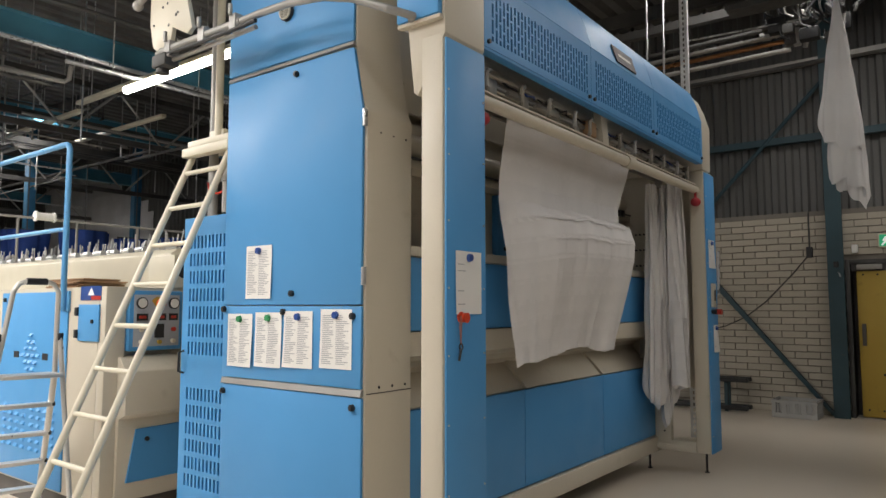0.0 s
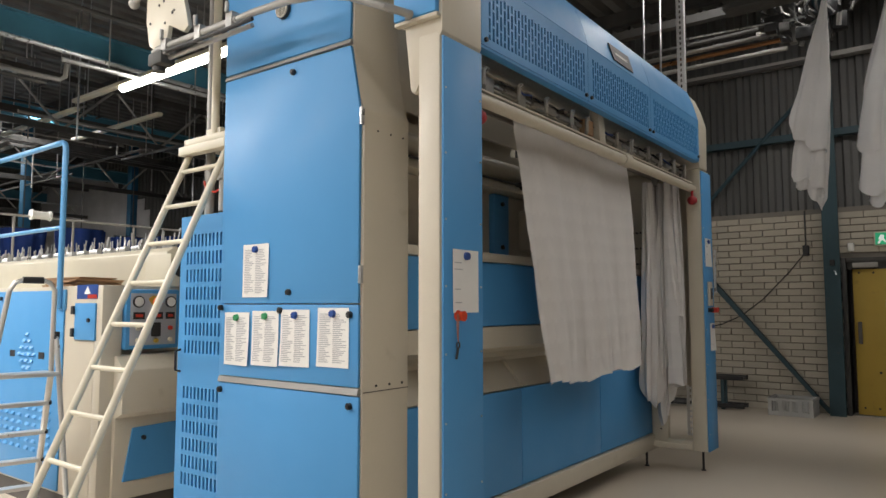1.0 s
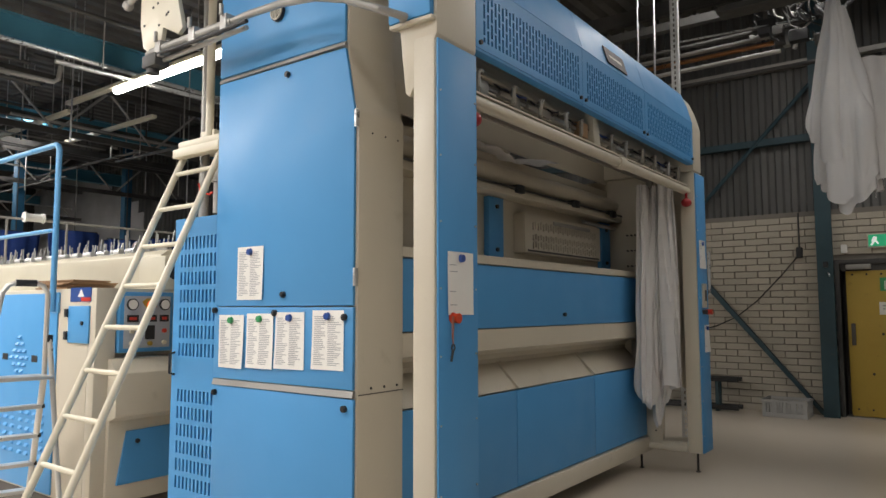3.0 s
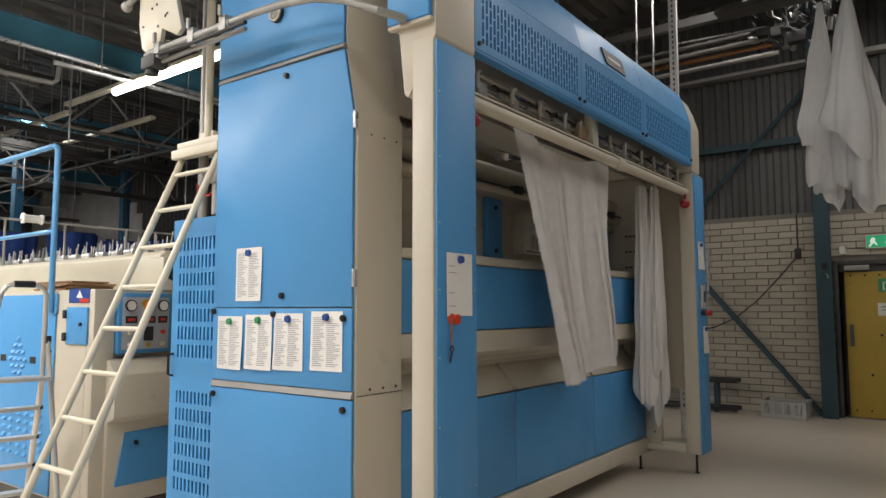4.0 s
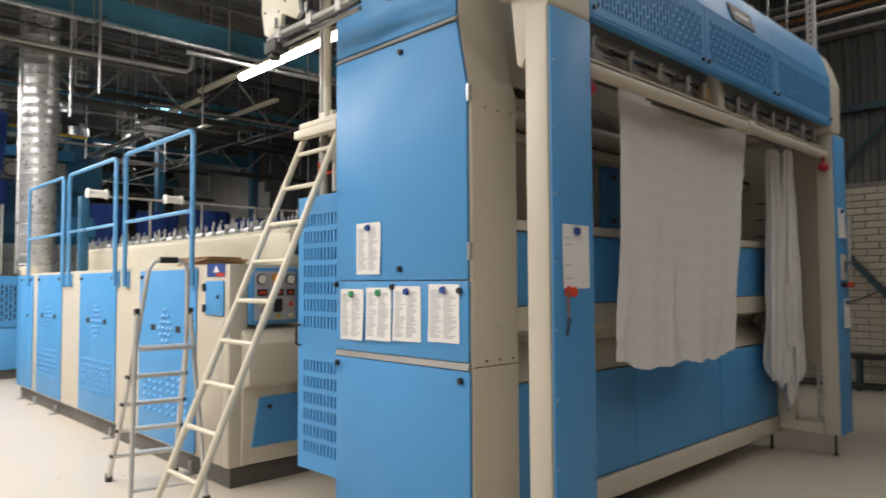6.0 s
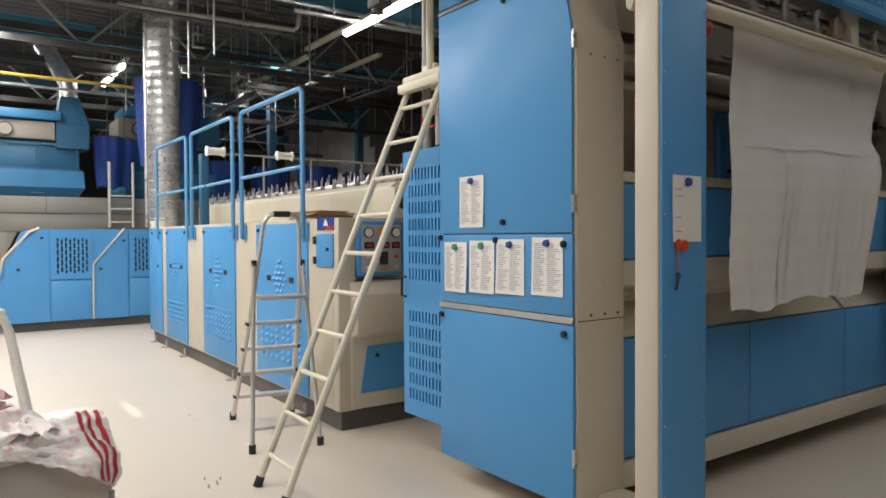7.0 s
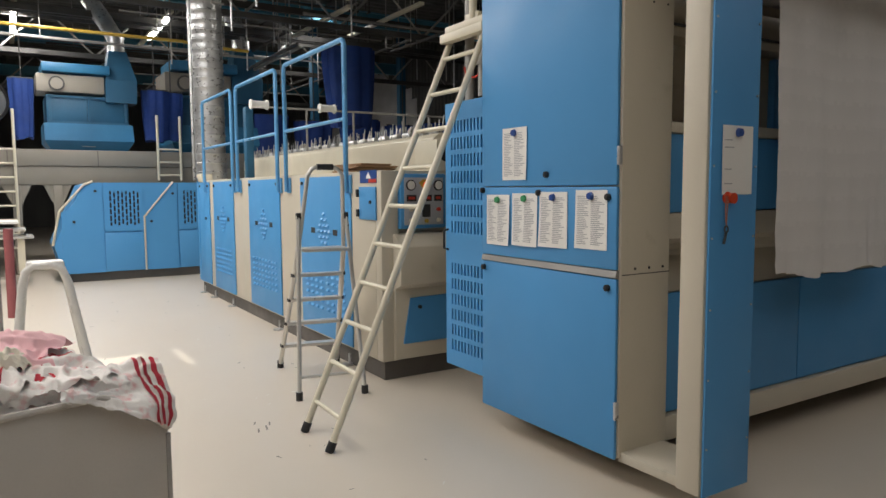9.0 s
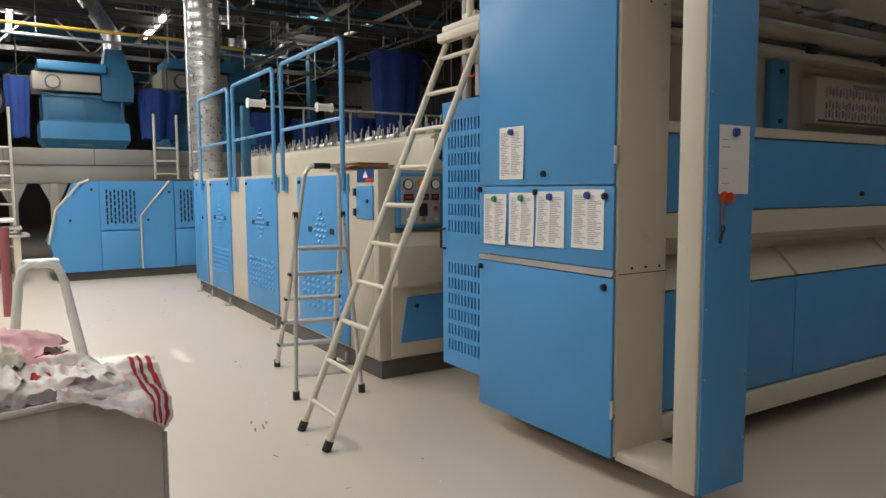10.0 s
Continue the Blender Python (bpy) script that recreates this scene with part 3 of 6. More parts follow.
def build_cabinet():
    c = thing("control_cabinet", (2.75, 2.95, 0), "tall blue and beige cabinet with pinned paper sheets", "cabinet")
    part("carcass", prism(B(), [(CY0, 0.15), (CY0, 2.5), (CY0 + 0.03, 2.56), (2.475, 2.86), (2.475, 3.6), (CY1, 3.6), (CY1, 0.15)], "x", CX + 0.022, 2.875, 0.012), BEIGE, c)
    part("side_seam", box(B(), CX + 0.03, 2.87, CY0 - 0.002, CY0 + 0.01, 1.07, 1.075), PLINTH, c)
    bm = B()
    for x in (2.62, 2.72, 2.82):
        rod(bm, (x, CY0, 1.1), (x, CY0 - 0.004, 1.1), 0.007, 8)
        rod(bm, (x, CY0, 2.4), (x, CY0 - 0.004, 2.4), 0.005, 8)
    part("screws", bm, BLACK, c)

    def door(pts, label=""):
        return part("door", prism(B(), pts, "x", CX, CX + 0.02, 0.006), BLUE, c, label)
    d1 = door([(CY0 + 0.008, 0.145), (CY0 + 0.008, 1.055), (CY1, 1.06), (CY1, 0.145)])
    d2 = door([(CY0 + 0.012, 1.098), (CY0 + 0.012, 1.506), (CY1, 1.508), (CY1, 1.098)])
    d3 = door([(CY0 + 0.015, 1.513), (CY0 + 0.015, 2.5), (2.478, 2.842), (CY1, 2.85), (CY1, 1.513)], "blue door with a clipped upper corner")
    d4 = door([(2.482, 2.878), (2.482, 3.6), (CY1, 3.6), (CY1, 2.885)])
    part("pull_strip", prism(B(), [(CX - 0.006, 1.062), (CX + 0.02, 1.062), (CX + 0.02, 1.094), (CX + 0.004, 1.094)], "y", CY0 + 0.01, CY1), GREY_METAL, c)
    part("pull_strip", prism(B(), [(CX - 0.006, 2.853), (CX + 0.02, 2.853), (CX + 0.02, 2.876), (CX + 0.004, 2.876)], "y", 2.478, CY1), GREY_METAL, c)
    for d, y, z in ((d1, 3.505, 1.018), (d1, 2.458, 1.007), (d2, 3.515, 1.49), (d2, 2.46, 1.456), (d3, 2.913, 2.785), (d3, 2.921, 1.574), (d2, 2.985, 1.475)):
        bm = knob(B(), (CX, y, z), "x", 0.017, 0.016)
        rod(bm, (CX - 0.016, y, z), (CX - 0.022, y, z), 0.011, 12)
        part("knob", bm, BLACK, d)
    for z in (2.455, 1.655, 0.4):
        bm = box(B(), CX - 0.012, CX + 0.012, CY0 - 0.012, CY0 + 0.006, z - 0.045, z + 0.045, 0.004)
        rod(bm, (CX - 0.006, CY0 - 0.006, z - 0.045), (CX - 0.006, CY0 - 0.006, z + 0.045), 0.008, 10)
        part("hinge", bm, ZINC, c)
    bm = rod(B(), (CX - 0.002, 3.0, 3.16), (CX - 0.02, 3.0, 3.16), 0.052, 24)
    fan = part("round_vent", bm, BLACK, d4, "round vent with a pale grid")
    part("vent_face", rod(B(), (CX - 0.02, 3.0, 3.16), (CX - 0.028, 3.0, 3.16), 0.046, 24), CREAM, fan, "pale perforated vent face")
    for k in range(-3, 4):
        h = math.sqrt(max(0.0, 0.04 ** 2 - (k * 0.011) ** 2))
        part("vent_slit", box(B(), CX - 0.03, CX - 0.028, 3.0 + k * 0.011 - 0.0018, 3.0 + k * 0.011 + 0.0018, 3.16 - h, 3.16 + h), PLINTH, fan)
    # slotted side door
    g = B()
    gx, g0, g1 = 2.6, 3.55, 4.11
    for b in ((g0, g0 + 0.06, 0.27, 2.08), (g1 - 0.07, g1, 0.27, 2.08), (g0 + 0.06, g1 - 0.07, 0.27, 0.36), (g0 + 0.06, g1 - 0.07, 2.0, 2.08)):
        fast_box(g, gx, gx + 0.02, *b)
    rows = [(0.38 + 0.107 * k, 0.455 + 0.107 * k) for k in range(6)] + [(1.2 + 0.113 * k, 1.28 + 0.113 * k) for k in range(7)]
    slotted_y(g, gx, 0.02, g0 + 0.06, g1 - 0.07, 0.36, 2.0, 0.036, 0.019, rows)
    sd = part("side_door", g, BLUE, c, "blue side door with rows of slots", smooth=0)
    # Dark filler in place of the shaded inside behind the slots.
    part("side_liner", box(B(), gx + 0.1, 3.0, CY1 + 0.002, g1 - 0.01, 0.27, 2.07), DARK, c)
    part("handle", tube(B(), [(gx, g1 - 0.03, 1.08), (gx - 0.035, g1 - 0.03, 1.09), (gx - 0.035, g1 - 0.03, 1.21), (gx, g1 - 0.03, 1.22)], 0.008, 8), BLACK, sd)
    for x, y in ((2.84, 2.6), (2.84, 3.4)):
        bm = rod(B(), (x, y, 0.02), (x, y, 0.16), 0.014)
        rod(bm, (x, y, 0), (x, y, 0.02), 0.04, 14)
        part("foot", bm, BLACK, c)


build_cabinet()
for y, z, s, mag in ((3.316, 1.848, 11, PIN_BLUE), (3.474, 1.463, 12, GREEN), (3.222, 1.472, 13, GREEN), (2.977, 1.48, 14, PIN_BLUE), (2.69, 1.49, 15, PIN_BLUE)):
    sheet_of_paper((CX, y, z), "y", 0.225, 0.3, 26, s, "white printed form held by a magnet on the blue door", mag)

# ---- leaning ladder, landing and pipes ----


def build_ladder():
    l = thing("leaning_ladder", (1.5, 3.83, 0), "cream steel ladder leaning on a landing", "ladder")
    a0, a1, b0, b1 = Vector((1.512, 4.03, 0.03)), Vector((2.6, 4.03, 2.5)), Vector((1.507, 3.628, 0.03)), Vector((2.6, 3.63, 2.5))
    for a, b in ((a0, a1), (b0, b1)):
        st = part("stile", rod(B(), a, b, 0.021, 14), CREAM, l)
        part("rubber_foot", rod(B(), a - (b - a).normalized() * 0.033, a + (b - a).normalized() * 0.03, 0.026, 14), BLACK, st)
    for k in range(10):
        f = 0.062 + k * 0.098
        part("rung", rod(B(), a0.lerp(a1, f), b0.lerp(b1, f), 0.015, 12), CREAM, l)


build_ladder()


def build_landing():
    l = thing("ladder_landing", (2.75, 3.8, 2.5), "cream steel landing with upright pipes", "platform")
    part("deck", box(B(), 2.56, 3.1, 3.58, 4.05, 2.53, 2.58, 0.006), CREAM, l)
    part("edge_channel", box(B(), 2.53, 2.6, 3.58, 4.07, 2.47, 2.53, 0.01), CREAM, l)
    part("bracket", box(B(), 2.62, 2.7, 3.75, 3.9, 2.58, 2.64, 0.006), CREAM, l)
    part("upright_pipe", rod(B(), (2.68, 3.93, 2.0), (2.68, 3.93, 6.25), 0.03, 12), GREY_METAL, l)
    part("upright_pipe", rod(B(), (2.62, 3.8, 2.58), (2.62, 3.8, 3.5), 0.026, 12), CREAM, l)
    part("upright_pipe", rod(B(), (2.95, 4.3, 1.0), (2.95, 4.3, 6.25), 0.02, 12), GREY_METAL, l)
    bm = rod(B(), (2.62, 3.8, 3.5), (2.62, 3.8, 3.57), 0.035, 12)
    part("cap", bm, GREY_METAL, l)
    bm = B()
    rod(bm, (2.66, 3.75, 2.1), (2.66, 3.75, 2.48), 0.03, 12)
    rod(bm, (2.66, 3.75, 2.3), (2.66, 3.75, 2.34), 0.045, 12)
    part("valve", bm, GREY_METAL, l)
    part("red_hose", tube(B(), [(2.62, 3.9, 2.3), (2.6, 3.85, 2.24), (2.62, 3.78, 2.22), (2.66, 3.75, 2.26)], 0.008, 6), RED, l)


build_landing()

# ---- overhead clip conveyor arm above the cabinet ----


def build_arm():
    a = thing("conveyor_arm", (2.3, 3.6, 3.1), "cream perforated plate on a curved overhead rail", "conveyor")
    pl = part("carrier_plate", prism(B(), [(4.1, 3.6), (4.1, 3.3), (4.06, 3.14), (3.98, 3.08), (3.86, 3.12), (3.84, 3.22), (3.68, 3.14), (3.63, 3.17), (3.72, 3.45), (3.72, 3.9), (4.05, 3.9)], "x", 2.3, 2.33, 0.004), CREAM, a)
    bm = B()
    rnd = random.Random(8)
    for k in range(14):
        y, z = 3.78 + rnd.uniform(0, 0.27), 3.2 + rnd.uniform(0, 0.38)
        rod(bm, (2.3, y, z), (2.296, y, z), 0.008, 8)
    part("plate_holes", bm, BLACK, pl, kind="stuff")
    part("curved_rail", tube(B(), [(2.3, 4.0, 3.08), (2.3, 3.7, 3.09), (2.3, 3.3, 3.08), (2.3, 3.0, 3.085), (2.3, 2.75, 3.075), (2.3, 2.5, 3.04), (2.31, 2.3, 2.98), (2.36, 2.12, 2.9), (2.46, 2.05, 2.88), (2.6, 2.2, 2.9)], 0.02, 12), GREY_METAL, a)
    part("rail_sleeve", rod(B(), (2.3, 3.95, 3.085), (2.3, 3.15, 3.08), 0.025, 14), GREY_METAL, a)
    part("cable", tube(B(), [(2.28, 3.9, 3.05), (2.28, 3.6, 3.04), (2.27, 3.2, 3.03), (2.28, 3.0, 3.04)], 0.012, 8), BLACK, a)
    part("guide_bar", rod(B(), (2.32, 3.9, 3.02), (2.32, 3.05, 3.03), 0.014, 8), GREY_METAL, a)
    for y in (3.85, 3.5, 3.2):
        bm = box(B(), 2.27, 2.34, y - 0.03, y + 0.03, 3.03, 3.13, 0.006)
        rod(bm, (2.26, y, 3.12), (2.26, y, 3.18), 0.012, 8)
        part("rail_clamp", bm, GREY_METAL, a)
    bm = B()
    rod(bm, (2.28, 4.1, 3.5), (2.28, 4.2, 3.46), 0.02)
    bmesh.ops.create_uvsphere(bm, u_segments=12, v_segments=8, radius=0.035, matrix=Matrix.Translation((2.28, 4.22, 3.45)))
    bmesh.ops.create_uvsphere(bm, u_segments=12, v_segments=8, radius=0.03, matrix=Matrix.Translation((2.28, 4.2, 3.53)))
    part("sensor_head", bm, GREY_METAL, a)
    bm = box(B(), 2.26, 2.36, 3.85, 4.0, 2.98, 3.06, 0.01)
    rod(bm, (2.31, 3.95, 2.95), (2.31, 3.95, 3.0), 0.04, 12)
    part("drive_unit", bm, DARK, a)
    part("hanger", rod(B(), (2.31, 3.9, 3.88), (2.31, 3.9, 6.25), 0.02), GREY_METAL, a)


build_arm()
# ---- ironer ----
IX, IY0, IY1 = 2.43, 4.77, 10.7


def dots(bm, x, y0, y1, z0, z1, ny, nz, w, h):
    """Pressed louvres: flush above, standing out below."""
    for i in range(ny):
        for j in range(nz):
            y = y0 + (y1 - y0) * i / max(1, ny - 1)
            z = z0 + (z1 - z0) * j / max(1, nz - 1)
            v = [bm.verts.new(c) for c in ((x, y - w, z + h), (x, y + w, z + h), (x, y + w, z - h), (x, y - w, z - h), (x - 0.016, y - w * 0.7, z - h * 0.5), (x - 0.016, y + w * 0.7, z - h * 0.5))]
            for f in ((0, 1, 5, 4), (4, 5, 2, 3), (0, 4, 3), (1, 2, 5), (0, 3, 2, 1)):
                bm.faces.new([v[k] for k in f])


def build_ironer():
    m = thing("flatwork_ironer", (3.2, 7.7, 0), "long blue and beige roller ironing machine with railings", "laundry machine")
    part("plinth", box(B(), IX + 0.03, 5.4, IY0 + 0.03, IY1, 0.0, 0.15), PLINTH, m)
    part("body", box(B(), IX, 5.4, IY0 + 0.1, IY1, 0.15, 1.645, 0.012), BEIGE, m)
    part("corner_panel", box(B(), IX, 2.58, IY0, IY0 + 0.1, 0.15, 1.645, 0.01), BEIGE, m)
    hump = part("roller_hood", prism(B(), [(3.0, 1.645), (3.0, 1.92), (3.06, 1.96), (5.2, 1.98), (5.2, 1.645)], "y", IY0 + 0.16, 10.3, 0.012), CREAM, m)
    part("hood_box", box(B(), 2.96, 3.4, IY0 + 0.04, IY0 + 0.4, 1.645, 1.9, 0.01), CREAM, hump)
    bm = rod(B(), (3.05, IY0 + 0.04, 1.79), (3.05, IY0 + 0.03, 1.79), 0.07, 20)
    part("dial", bm, BLACK, hump)
    # front panels along the aisle
    for a, b, full in ((5.3, 6.46, True), (7.07, 8.16, True), (8.82, 9.81, True), (10.03, 10.62, False)):
        p = part("panel", box(B(), IX - 0.014, IX, a, b, 0.17, 1.615, 0.006), BLUE, m)
        w = b - a
        for y in (a + 0.07, b - 0.07):
            part("latch", rod(B(), (IX - 0.014, y, 1.56), (IX - 0.03, y, 1.56), 0.016, 12), BLACK, p)
        if full:
            c = a + 0.5 * w
            for y in (c - 0.3, c + 0.21):
                part("grip_slot", box(B(), IX - 0.018, IX - 0.012, y, y + 0.09, 1.1, 1.15), BLACK, p)
            em = B()
            for k, n in ((-3, 1), (-2, 2), (-1, 3), (0, 4), (1, 3), (2, 2), (3, 1)):
                for q in range(n):
                    dots(em, IX - 0.014, c + (q - (n - 1) / 2) * 0.085, 0, 1.125 + k * 0.052, 0, 1, 1, 0.03, 0.015)
            part("embossed_vents", em, BLUE, p, kind="stuff")
            em = B()
            dots(em, IX - 0.014, a + 0.16, a + 0.16 + w * 0.3, 0.42, 0.72, 4, 6, 0.03, 0.015)
            dots(em, IX - 0.014, b - 0.16 - w * 0.3, b - 0.16, 0.42, 0.72, 4, 6, 0.03, 0.015)
            part("embossed_vents", em, BLUE, p, kind="stuff")
        else:
            part("latch", rod(B(), (IX - 0.014, a + 0.2, 1.1), (IX - 0.03, a + 0.2, 1.1), 0.02, 12), BLACK, p)
    part("end_trim", box(B(), IX - 0.02, IX + 0.1, 10.62, 10.72, 0.17, 1.7, 0.01), BLUE, m)
    part("corner_cap", box(B(), IX - 0.02, IX + 0.14, 10.42, 10.72, 1.62, 1.74, 0.01), CREAM, m)
    d = part("small_door", box(B(), IX - 0.014, IX, 4.84, 5.135, 1.26, 1.52, 0.005), BLUE, m)
    for z in (1.31, 1.47):
        part("hinge", box(B(), IX - 0.03, IX, 5.13, 5.165, z - 0.03, z + 0.03, 0.004), BLACK, d)
    part("lock", rod(B(), (IX - 0.014, 4.92, 1.4), (IX - 0.026, 4.92, 1.4), 0.014, 12), BLACK, d)
    st = part("sticker", box(B(), IX - 0.004, IX, 4.835, 5.13, 1.55, 1.65), PIN_BLUE, m, "blue and red warning sticker")
    bm = fast_box(B(), IX - 0.006, IX - 0.004, 4.84, 4.97, 1.553, 1.58)
    part("sticker_stripe", bm, RED, st)
    part("sticker_mark", prism(B(), [(4.93, 1.585), (4.975, 1.64), (5.02, 1.585)], "x", IX - 0.006, IX - 0.004), PAPER, st)
    # end with the controls
    part("end_wall", box(B(), 2.58, 5.4, IY0 + 0.06, IY0 + 0.1, 0.15, 1.645), BEIGE, m)
    pn = part("control_panel", box(B(), 2.585, 3.0, IY0 - 0.03, IY0 + 0.06, 1.19, 1.62, 0.012), BLUE, m, "grey control panel in a blue frame")
    part("panel_face", box(B(), 2.615, 2.97, IY0 - 0.036, IY0 - 0.03, 1.22, 1.59, 0.002), PANEL_GREY, pn)
    for x in (2.67, 2.92):
        g = part("gauge", rod(B(), (x, IY0 - 0.036, 1.53), (x, IY0 - 0.05, 1.53), 0.042, 20), BLACK, pn)
        part("gauge_face", rod(B(), (x, IY0 - 0.05, 1.53), (x, IY0 - 0.052, 1.53), 0.034, 20), PAPER, g)
    part("estop_base", prism(B(), [(2.745, 1.55), (2.79, 1.49), (2.83, 1.49), (2.865, 1.55), (2.83, 1.575), (2.78, 1.575)], "y", IY0 - 0.044, IY0 - 0.036), YELLOW, pn)
    part("estop", rod(B(), (2.805, IY0 - 0.044, 1.53), (2.805, IY0 - 0.08, 1.53), 0.03, 16), ORANGE, pn)
    for x0, x1 in ((2.635, 2.72), (2.76, 2.86), (2.885, 2.955)):
        dsp = part("display", box(B(), x0, x1, IY0 - 0.042, IY0 - 0.036, 1.405, 1.455), BLACK, pn)
        part("digits", box(B(), x0 + 0.015, x1 - 0.015, IY0 - 0.044, IY0 - 0.042, 1.42, 1.44), RED, dsp)
    part("key_block", box(B(), 2.775, 2.845, IY0 - 0.045, IY0 - 0.036, 1.28, 1.38), BLACK, pn)
    for x, z, mt in ((2.67, 1.34, CREAM), (2.92, 1.34, RED), (2.67, 1.255, CREAM), (2.81, 1.25, YELLOW), (2.92, 1.255, CREAM)):
        part("push_button", rod(B(), (x, IY0 - 0.036, z), (x, IY0 - 0.055, z), 0.016, 12), mt, pn)
    sh = part("shelf", prism(B(), [(IY0 + 0.06, 1.16), (IY0 - 0.02, 1.15), (IY0 - 0.12, 1.055), (IY0 - 0.12, 0.76), (IY0 - 0.03, 0.725), (IY0 - 0.02, 0.16), (IY0 + 0.06, 0.16)], "x", 2.53, 3.6, 0.008), BEIGE, m)
    part("shelf_panel", prism(B(), [(2.66, 0.645), (3.3, 0.66), (3.3, 0.285), (2.6, 0.285)], "y", IY0 - 0.04, IY0 - 0.022), BLUE, sh)
    part("panel_latch", rod(B(), (2.74, IY0 - 0.04, 0.57), (2.74, IY0 - 0.055, 0.57), 0.016, 12), BLACK, sh)
    # railings
    for a, b in ((5.33, 6.78), (7.04, 8.5), (8.72, 10.17)):
        x = IX - 0.035
        r = part("railing", tube(B(), [(x, a, 1.48), (x, a, 2.68), (x, a + 0.02, 2.715), (x, a + 0.05, 2.725), (x, b - 0.05, 2.725), (x, b - 0.02, 2.715), (x, b, 2.68), (x, b, 1.48)], 0.021, 12), RAIL_BLUE, m, "blue tubular railing")
        part("mid_rail", rod(B(), (x, a, 2.08), (x, b, 2.08), 0.017, 12), RAIL_BLUE, r)
        for y in (a, b):
            bm = box(B(), IX - 0.02, IX - 0.002, y - 0.05, y + 0.05, 1.47, 1.62, 0.004)
            rod(bm, (IX - 0.02, y + 0.03, 1.58), (IX - 0.03, y + 0.03, 1.58), 0.01, 8)
            part("bracket", bm, RAIL_BLUE, r)
    for y in (5.4, 7.2, 9.0, 9.9, 10.5):
        bm = rod(B(), (IX - 0.02, y, 0.0), (IX - 0.02, y, 0.015), 0.05, 14)
        rod(bm, (IX + 0.0, y, 0.015), (IX + 0.0, y, 0.1), 0.012, 8)
        part("levelling_foot", bm, ZINC, m)
    # guide pins over the rollers, spools on their bar
    rnd = random.Random(2)
    for k in range(96):
        y = 5.0 + k * 0.0545
        h = 0.08 + 0.05 * (k % 4 == 0) + rnd.uniform(0, 0.02)
        part("guide_pin", rod(B(), (3.12, y, 1.95), (3.12 + rnd.uniform(-0.015, 0.03), y + rnd.uniform(-0.01, 0.01), 1.97 + h), 0.006, 6), ZINC, m)
        if k % 3 == 0:
            part("guide_pin", rod(B(), (3.5, y, 1.96), (3.5 + rnd.uniform(-0.02, 0.02), y, 2.13 + rnd.uniform(0, 0.05)), 0.007, 6), ZINC, m)
    for k in range(22):
        y = 5.05 + k * 0.235
        part("tape_roller", rod(B(), (3.09, y - 0.07, 1.98), (3.09, y + 0.07, 1.98), 0.025, 8), ZINC, m)
    for y in (5.6, 7.0, 8.4, 9.8):
        bm = rod(B(), (3.2, y - 0.03, 2.02), (3.2, y + 0.03, 2.02), 0.05, 14)
        part("guide_wheel", bm, GREY_METAL, m)
    bar = part("spool_bar", rod(B(), (2.46, 7.85, 2.44), (5.3, 7.85, 2.44), 0.013, 8), GREY_METAL, m)
    for x in (2.8, 3.4, 4.1, 5.0):
        part("bar_post", rod(B(), (x + 0.24, 7.85, 1.96), (x + 0.24, 7.85, 2.44), 0.014, 8), GREY_METAL, bar)
    for x in (2.47, 3.29):
        bm = rod(B(), (x - 0.08, 7.83, 2.46), (x + 0.08, 7.83, 2.46), 0.042, 16)
        rod(bm, (x - 0.1, 7.83, 2.46), (x - 0.08, 7.83, 2.46), 0.055, 16)
        rod(bm, (x + 0.08, 7.83, 2.46), (x + 0.1, 7.83, 2.46), 0.055, 16)
        part("thread_spool", bm, PAPER, bar, "white thread spool")
    part("blue_upright", box(B(), 2.75, 2.85, 9.3, 9.42, 1.64, 2.6, 0.006), DEEP_BLUE, m)
    return m


build_ironer()
stack = thing("cardboard_stack", (2.7, 5.6, 1.645), "loose stack of flattened brown cardboard on the ironer", "cardboard")
rnd = random.Random(3)
for k in range(7):
    a = rnd.uniform(-0.12, 0.12)
    y0 = 5.35 + rnd.uniform(-0.05, 0.05)
    part("sheet", prism(B(), [(2.52 + a * 0.3, y0), (2.86 + a * 0.2, y0 + a), (2.88, y0 + 0.62 + a), (2.54, y0 + 0.6)], "z", 1.646 + k * 0.011, 1.655 + k * 0.011), CARDBOARD, stack)


